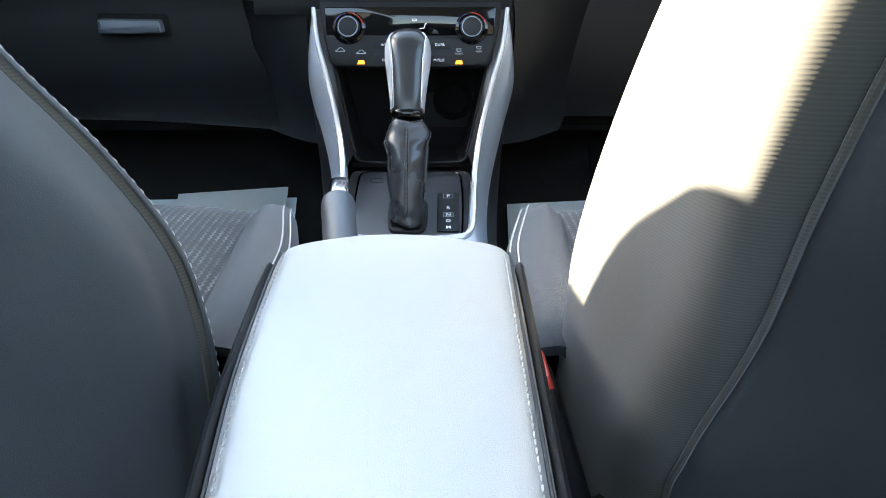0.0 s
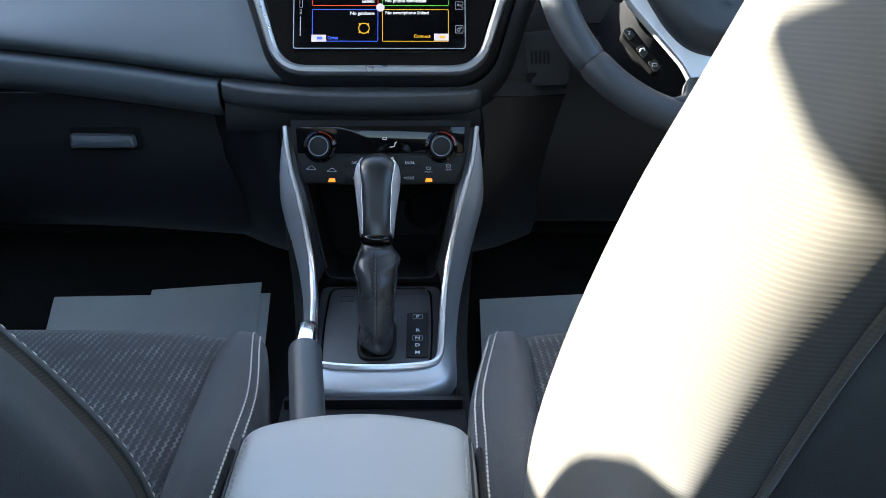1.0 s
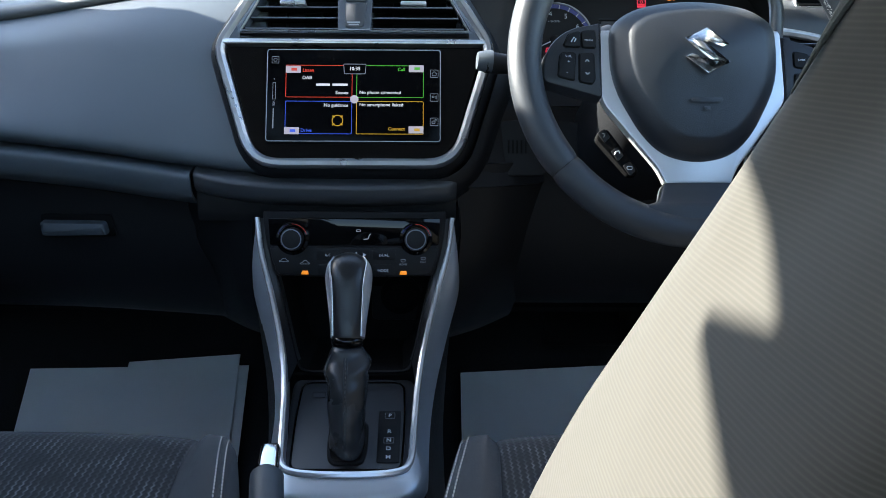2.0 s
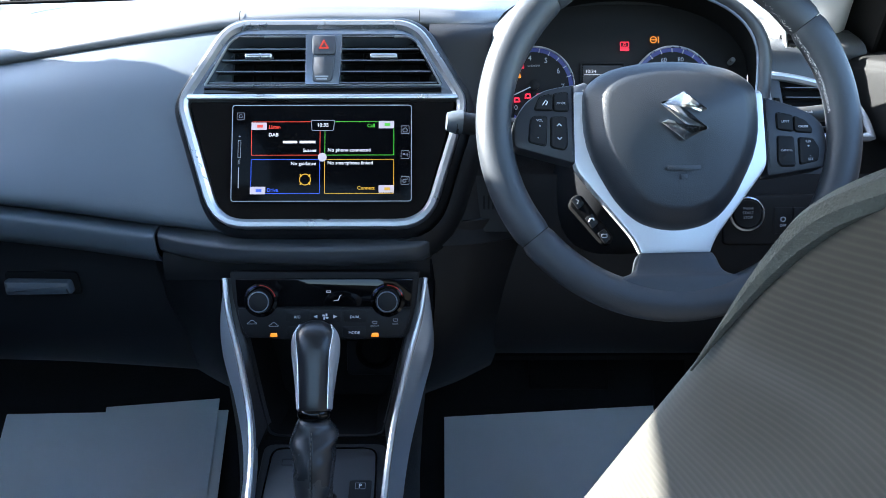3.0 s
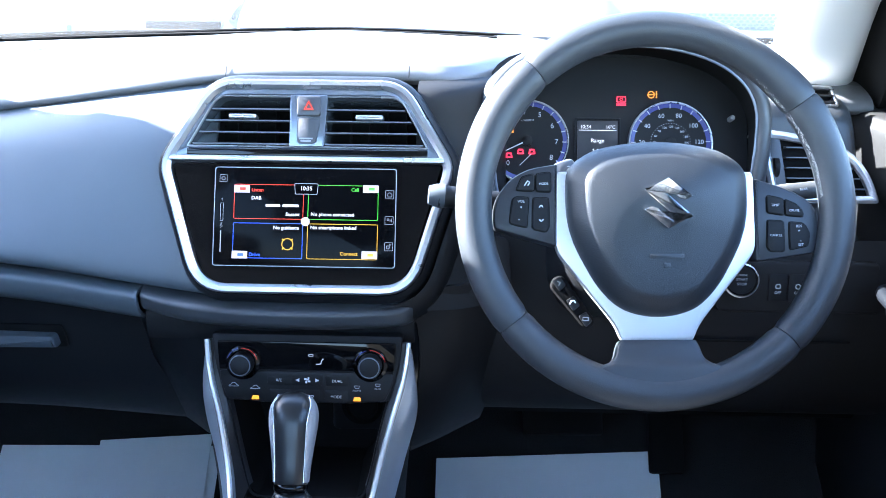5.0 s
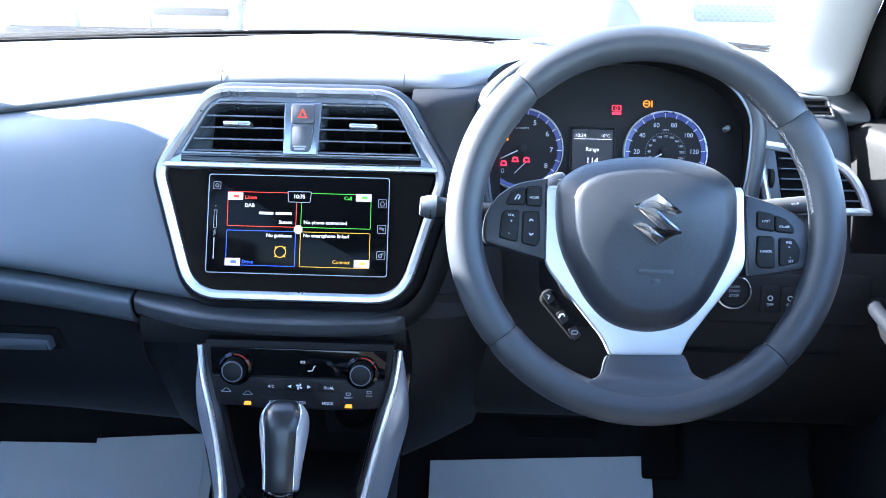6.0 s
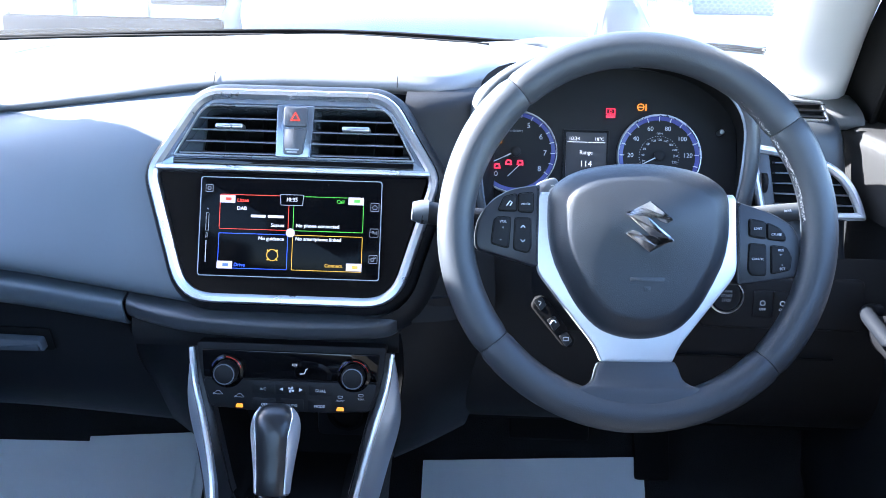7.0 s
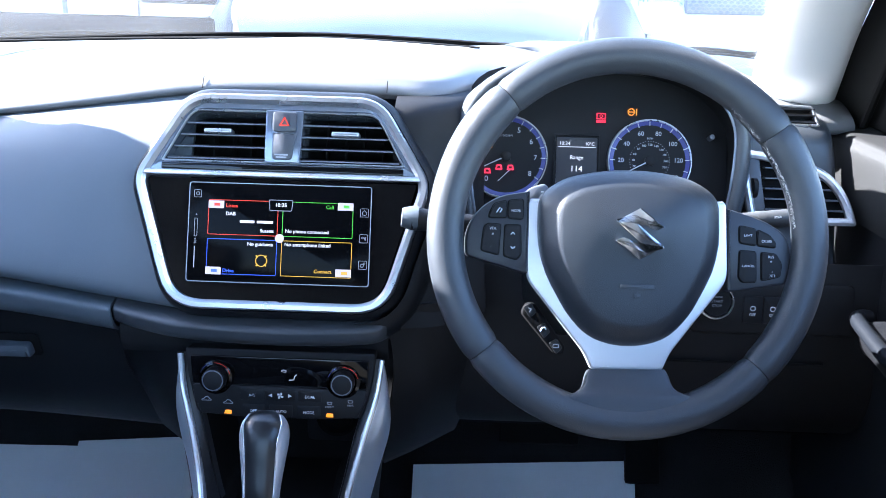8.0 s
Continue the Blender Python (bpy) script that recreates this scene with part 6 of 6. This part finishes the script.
def driver_vent():
    F = lean((0.560, 1.268, 0.668), 22, 0)
    t = thing("side_air_vent", "black side air vent with a silver frame", "air vent", on(F, 0, 0))
    out = rounded([(-0.0670, 0.0440), (-0.026, 0.0392), (0.0240, 0.0262), (0.0440, 0.0118), (0.0592, -0.0118), (0.0672, -0.0400), (-0.0520, -0.0400), (-0.0550, -0.024)], [0.008, 0.02, 0.016, 0.014, 0.016, 0.006, 0.005, 0.01], 6)
    part("frame", frame_ring(out, 0.0085, 0.010, 0.003, -0.004), BRIGHT, t, "bright silver frame", F)
    part("throat", plate(offset(out, 0.002), 0.002, 0, -0.0095), VOID, t, "", F)
    part("panel", strips([lift(offset(out, 0.007), -0.034), lift(offset(out, 0.004), -0.002)]), MATT, t, "", F)
    part("side_strip", plate(rounded([(-0.0590, 0.0370), (-0.0420, 0.0350), (-0.0330, -0.033), (-0.0455, -0.033), (-0.0485, -0.022)], 0.003), 0.012, 0.001, -0.012), SWITCH, t, "", F)
    part("thumb_wheel", lathe([(0.011, -0.0022), (0.011, 0.0022)], 24), MATT, t, "ribbed thumb wheel", at(F, -0.0470, 0.0, 0.0) @ pose(0, 0, 0, 0, 90, 0))
    for k in range(5):
        v = 0.0240 - 0.0117 * k
        x1 = 0.016 + 0.040 * min(1, (0.026 - v) / 0.05) ** 0.75
        m = at(F, 0, v, -0.0040) @ pose(0, 0, 0, 9.5, 0, 0)
        slat = part("slat", box(-0.036, x1, -0.0010, 0.0010, -0.0045, 0.0045, 0.0006, 1), SLATS, t, "", m)
        sub("front_edge", box(-0.035, x1 - 0.001, -0.0007, 0.0007, 0.0044, 0.0050, 0.0002, 1), SLATEDGE, slat, "front edge paled for reflected sky", m)
    end = [[(0.50, 1.33, 0.745), (0.50, 1.303, 0.725), (0.49, 1.285, 0.66), (0.48, 1.255, 0.60), (0.47, 1.225, 0.575)],
           [(0.57, 1.33, 0.740), (0.57, 1.300, 0.722), (0.570, 1.288, 0.67), (0.565, 1.258, 0.60), (0.555, 1.225, 0.575)],
           [(0.600, 1.333, 0.736), (0.602, 1.303, 0.718), (0.608, 1.285, 0.66), (0.606, 1.260, 0.60), (0.604, 1.23, 0.575)],
           [(0.608, 1.345, 0.730), (0.610, 1.320, 0.712), (0.615, 1.305, 0.66), (0.613, 1.28, 0.60), (0.611, 1.26, 0.575)]]
    part("end_panel", sheet(end, 0.004, 5, 5), LIP, t, "dark dashboard end panel")
    dem = thing("demister_vent", "small slatted side window demister vent in silver frame", "air vent", (0.578, 1.318, 0.742))
    D = lean((0.578, 1.318, 0.742), 30, 0)
    o = rounded([(-0.045, 0.014), (0.006, 0.012), (0.014, -0.013), (-0.045, -0.013)], 0.004)
    part("frame", frame_ring(o, 0.0035, 0.008, 0.001, -0.006), SILVER, dem, "", D)
    part("throat", plate(o, 0.003, 0, -0.014), VOID, dem, "", D)
    for k in range(3):
        part("slat", box(-0.04, 0.008, -0.0009, 0.0009, -0.006, 0.006), HARD, dem, "", at(D, 0, 0.0075 - 0.0075 * k, -0.004))


driver_vent()


def switch_panel():
    F = lean((0.50, 1.196, 0.548), 8)
    t = thing("switch_panel", "black switch panel with round start button", "switch panel", on(F, 0, 0))
    part("body", plate(rounded([(-0.06, 0.03), (0.115, 0.032), (0.12, -0.026), (-0.06, -0.026)], 0.008), 0.012, 0.003, -0.010), MATT, t, "", F)
    m = at(F, -0.0340, 0.0095, 0.002)
    b = part("start_button", lathe([(0.0165, -0.002), (0.0165, 0.003), (0.015, 0.0045), (0.012, 0.004)], 36), MATT, t, "round black start button", m)
    sub("ring", strips([lift(disc(0.0195, 36), -0.001), lift(disc(0.0192, 36), 0.003), lift(disc(0.0176, 36), 0.0035), lift(disc(0.0168, 36), 0.001)]), SILVER, b, "bright metal ring", m)
    for k, w in enumerate(("ENGINE", "START", "STOP")):
        letters(w, 0.0032 if k == 0 else 0.0044, m @ pose(0, 0.0062 - 0.0050 * k, 0.0048), GREYPRINT, b)
    for k in range(3):
        x = 0.0060 + 0.0215 * k
        s = part("switch", plate(rect(0.0205, 0.030, 0.002, x, 0.002), 0.003, 0.001, 0.001), MATT, t, "", F)
        if k < 2:
            letters("OFF", 0.0042, at(F, x, -0.0035, 0.0042), WHITEPRINT, s)
            sub("glyph", frame_ring(disc(0.003, 12, x, 0.0035), 0.0008, 0.0003, 0, 0.004), WHITEPRINT, s, "", F)
    part("seam_line", box(-0.1, 0.09, -0.001, 0.001, -0.001, 0.002), VOID, t, "", at(F, 0, -0.06, -0.004))


switch_panel()


# ---- driver's door ----
def driver_door():
    t = thing("driver_door", "black car door lining with grey armrest and window frame", "car door", (0.69, 0.7, 0.0))
    def lean_in(y):
        return float(np.interp(y, (0.85, 1.10, 1.25, 1.33, 1.42, 1.52), (0.0, -0.006, -0.018, -0.029, -0.034, -0.036)))
    rows = []
    for y in (0.1, 0.5, 0.85, 1.10, 1.25, 1.33, 1.42):
        d = lean_in(y)
        rows.append([(0.66 + 0.3 * d, y, 0.0), (0.675 + 0.5 * d, y, 0.2), (0.67 + d, y, 0.42), (0.655 + d, y, 0.52), (0.662 + d, y, 0.62), (0.664 + d, y, 0.660), (0.69, y, 0.685), (0.735, y, 0.712)])
    part("lining", sheet(rows, 0.005, 5, 5), HARD, t, "black door lining")
    cap = []
    for y in (0.1, 0.6, 0.85, 1.10, 1.25, 1.33, 1.40, 1.52):
        d = lean_in(y)
        cap.append([(0.656 + d, y, 0.630), (0.650 + d, y, 0.655), (0.649 + d, y, 0.700), (0.653 + d, y, 0.714), (0.668 + d, y, 0.724), (0.735, y, 0.736)])
    part("sill_cap", sheet(cap, 0.004, 5, 5), DOORTOP, t, "dark grey window sill capping")
    arm = [[(0.655, y, z - 0.05), (0.615, y, z - 0.035), (0.605, y, z - 0.004), (0.614, y, z + 0.002), (0.66, y, z + 0.004)] for y, z in ((0.35, 0.515), (0.7, 0.535), (1.0, 0.552), (1.12, 0.558), (1.150, 0.556))]
    part("arm_pull", sheet(arm, 0.005, 5, 4), HARD, t, "black armrest and pull")
    part("pull_trim", tube(smooth_line([(0.622, 1.168, 0.556), (0.606, 1.160, 0.558), (0.601, 1.12, 0.5575), (0.600, 1.0, 0.552), (0.602, 0.7, 0.538)], 6), 0.0080, 10), DOORTRIM, t, "satin blue-grey pull trim")
    # the dark frame of the door window, with its rubber seals
    frame_line = [(0.656, 1.488, 0.624), (0.650, 1.408, 0.709), (0.622, 1.268, 0.830), (0.592, 1.088, 0.954), (0.567, 0.878, 1.084)]
    rows = [[(x - 0.008, y + 0.035, z), (x, y, z), (x + 0.004, y - 0.040, z), (x + 0.014, y - 0.050, z), (x + 0.018, y - 0.085, z), (x + 0.030, y - 0.092, z), (x + 0.034, y - 0.125, z)] for x, y, z in frame_line]
    part("window_frame", sheet(rows, 0.008, 5, 4), VOID, t, "black window frame")
    seal = smooth_line([(x + 0.005, y - 0.046, z) for x, y, z in frame_line], 5)
    part("seal", tube(seal, 0.005, 8), RUBBER, t, "black rubber door seal")


driver_door()


# ---- footwells ----
def paper_mat(name, x0, x1, slit, skew):
    t = thing(name, "pale grey protective paper floor mat, creased and smudged", "paper mat", ((x0 + x1) / 2, 1.2, 0.02), group="paper mats")
    rng = random.Random(int(abs(x0) * 1000))
    rows = []
    for i in range(7):
        x = x0 + (x1 - x0) * i / 6
        j = lambda: rng.uniform(-0.0012, 0.0012)
        e = skew * (i / 6 - 0.5)
        rows.append([(x, 0.80, 0.006), (x, 1.10, 0.008 + j()), (x, 1.17, 0.022 + j()), (x, 1.255, 0.096 + j()), (x, 1.35, 0.180 + j()), (x, 1.405 + e, 0.228 + e)])
    part("sheet", sheet(rows, 0.0012, 3, 5), PAPER, t)
    return t


m1 = paper_mat("paper_mat", -0.485, -0.175, True, 0.004)
rows = [[(x, 1.30, 0.142), (x, 1.36, 0.196), (x, 1.405 + 0.06 * (x + 0.34), 0.236 + 0.055 * (x + 0.34))] for x in (-0.345, -0.29, -0.24, -0.188)]
part("torn_flap", sheet(rows, 0.0012, 3, 3), PAPER, m1, "raised torn corner of the paper")
paper_mat("paper_mat", 0.128, 0.435, False, 0.012)


def pedals():
    t = thing("brake_pedal", "wide black rubber brake pedal in the footwell", "pedal", (0.30, 1.42, 0.3))
    part("pad", box(-0.055, 0.055, -0.028, 0.028, -0.008, 0.008, 0.006), VOID, t, "", lean((0.30, 1.405, 0.29), 35) )
    part("arm", tube([Vector((0.31, 1.42, 0.31)), Vector((0.315, 1.44, 0.40)), Vector((0.315, 1.42, 0.46))], 0.008, 8), MATT, t)
    t = thing("accelerator_pedal", "narrow black accelerator pedal in the footwell", "pedal", (0.44, 1.42, 0.25))
    part("pad", box(-0.024, 0.024, -0.06, 0.06, -0.007, 0.007, 0.005), VOID, t, "", lean((0.445, 1.42, 0.262), 35))
    part("arm", tube([Vector((0.445, 1.44, 0.30)), Vector((0.445, 1.46, 0.40)), Vector((0.445, 1.43, 0.46))], 0.007, 8), MATT, t)


pedals()


# ---- outside ----
GROUND = -0.30
gr = bmesh.new()
bmesh.ops.create_grid(gr, x_segments=8, y_segments=8, size=400)
tagged(part("ground", gr, TARMAC, at=Matrix.Translation((0, 0, GROUND))), "worn grey tarmac of a car park", "ground", kind="structure")


def wiper(points):
    t = thing("wiper", "black windscreen wiper lying below the glass", "wiper", points[0])
    part("arm", tube(smooth_line(points, 5), 0.0035, 8), RUBBER, t)
    part("blade", tube(smooth_line([(x, y - 0.012, z - 0.003) for x, y, z in points[:-1]], 5), 0.0018, 6), RUBBER, t)


wiper([(-0.62, 1.45, 0.780), (-0.40, 1.53, 0.786), (-0.20, 1.56, 0.788), (-0.10, 1.565, 0.786)])
wiper([(0.10, 1.565, 0.785), (0.35, 1.53, 0.788), (0.493, 1.50, 0.793), (0.555, 1.49, 0.790), (0.583, 1.485, 0.804)])


def parked_car(label, paint, m, plated, open_grille):
    """A parked car that faces the cabin: nose towards its own -y."""
    t = thing("parked_car", label, "car", (0, 0, 0), group="cars parked in front")
    prof = [(-2.05, 0.30, 0.62, 0.74), (-1.98, 0.26, 0.80, 0.84), (-1.5, 0.24, 0.96, 0.90), (-0.95, 0.24, 1.04, 0.90), (-0.2, 0.24, 1.48, 0.86), (1.2, 0.24, 1.50, 0.86), (1.9, 0.26, 1.05, 0.88), (2.05, 0.35, 0.9, 0.82)]
    rows = []
    for y, lo, hi, hw in prof:
        roof = hi > 1.2
        rows.append([(-hw * 0.9, y, lo), (-hw, y, lo + 0.2), (-hw, y, min(hi, 0.92) - 0.05), (-hw * (0.72 if roof else 0.92), y, hi - 0.03), (0, y, hi + 0.02), (hw * (0.72 if roof else 0.92), y, hi - 0.03), (hw, y, min(hi, 0.92) - 0.05), (hw, y, lo + 0.2), (hw * 0.9, y, lo)])
    body = sheet(rows, 0.02, 4, 3)
    part("body", body, paint, t, "", None, 0.9)
    part("front", box(-0.74, 0.74, -2.06, -1.9, 0.26, 0.74, 0.05), paint, t)
    if plated:
        part("lower_grille", box(-0.78, 0.78, -2.09, -1.95, 0.32, 0.575, 0.03), MATT, t, "black lower grille")
    if open_grille:
        g = part("grille", box(-0.50, 0.50, -2.085, -1.98, 0.715, 0.83, 0.02), GREYMETAL, t, "blue-grey honeycomb grille")
        for row in range(5):
            for k in range(24):
                cell = rounded([(0.017 * math.cos(radians(60 * a)), 0.010 * math.sin(radians(60 * a))) for a in range(6)], 0.002, 1)
                sub("cell", plate(cell, 0.006, 0.0, 0.0), HAZEPAINT, g, "", pose(-0.475 + 0.041 * k + 0.0205 * (row % 2), -2.084, 0.732 + 0.0205 * row, 90, 0, 0))
    if plated:
        part("bumper_vent", box(0.28, 0.80, -2.09, -1.95, 0.665, 0.72, 0.015), MATT, t, "dark vent beside the number plate")
    if plated:
        np_ = part("number_plate", box(-0.26, 0.26, -2.105, -2.09, 0.58, 0.692, 0.004), WHITEPAINT, t, "white number plate with plain marks")
        for k in range(7):
            x = -0.20 + 0.066 * k + (0.02 if k > 3 else 0)
            sub("mark_bar", box(x - 0.018, x + 0.018, -2.108, -2.104, 0.603, 0.67), GREYPRINT, np_)
        sub("blue_band", box(-0.26, -0.225, -2.107, -2.104, 0.582, 0.69), BLUEPAINT, np_)
    for s in (-1, 1):
        if plated or open_grille:
            part("headlight", box(*sorted((s * 0.50, s * 0.80)), -2.04, -1.85, 0.66, 0.80, 0.04), SILVER, t, "clear headlight")
        for y in (-1.3, 1.3):
            w = part("wheel", lathe([(0.33, -0.10), (0.33, 0.08), (0.30, 0.10)], 28), RUBBER, t, "black tyre", pose(s * 0.80, y, 0.33, 0, 90 * s, 0))
            sub("rim", lathe([(0.22, 0.095), (0.20, 0.115), (0.05, 0.10)], 20), SILVER, w, "", pose(s * 0.80, y, 0.33, 0, 90 * s, 0))
    part("windscreen", strips([[Vector((-0.66, -0.92, 1.06)), Vector((0.66, -0.92, 1.06)), Vector((0.56, -0.26, 1.45)), Vector((-0.56, -0.26, 1.45))], [Vector((-0.66, -0.93, 1.07)), Vector((0.66, -0.93, 1.07)), Vector((0.56, -0.27, 1.46)), Vector((-0.56, -0.27, 1.46))]], True, True, True), GLOSS, t, "dark windscreen")
    t.matrix_world = m
    return t


parked_car("pale silver parked car facing the windscreen, with white number plate", BODYPAINT, pose(-2.38, 9.2, GROUND), True, False)
parked_car("pale blue parked car beside another in the car park", HAZEPAINT, pose(-0.13, 7.1, GROUND), False, False)
parked_car("white parked car with a dark honeycomb grille", WHITEPAINT, pose(1.90, 8.9, GROUND, 0, 0, 4), False, True)
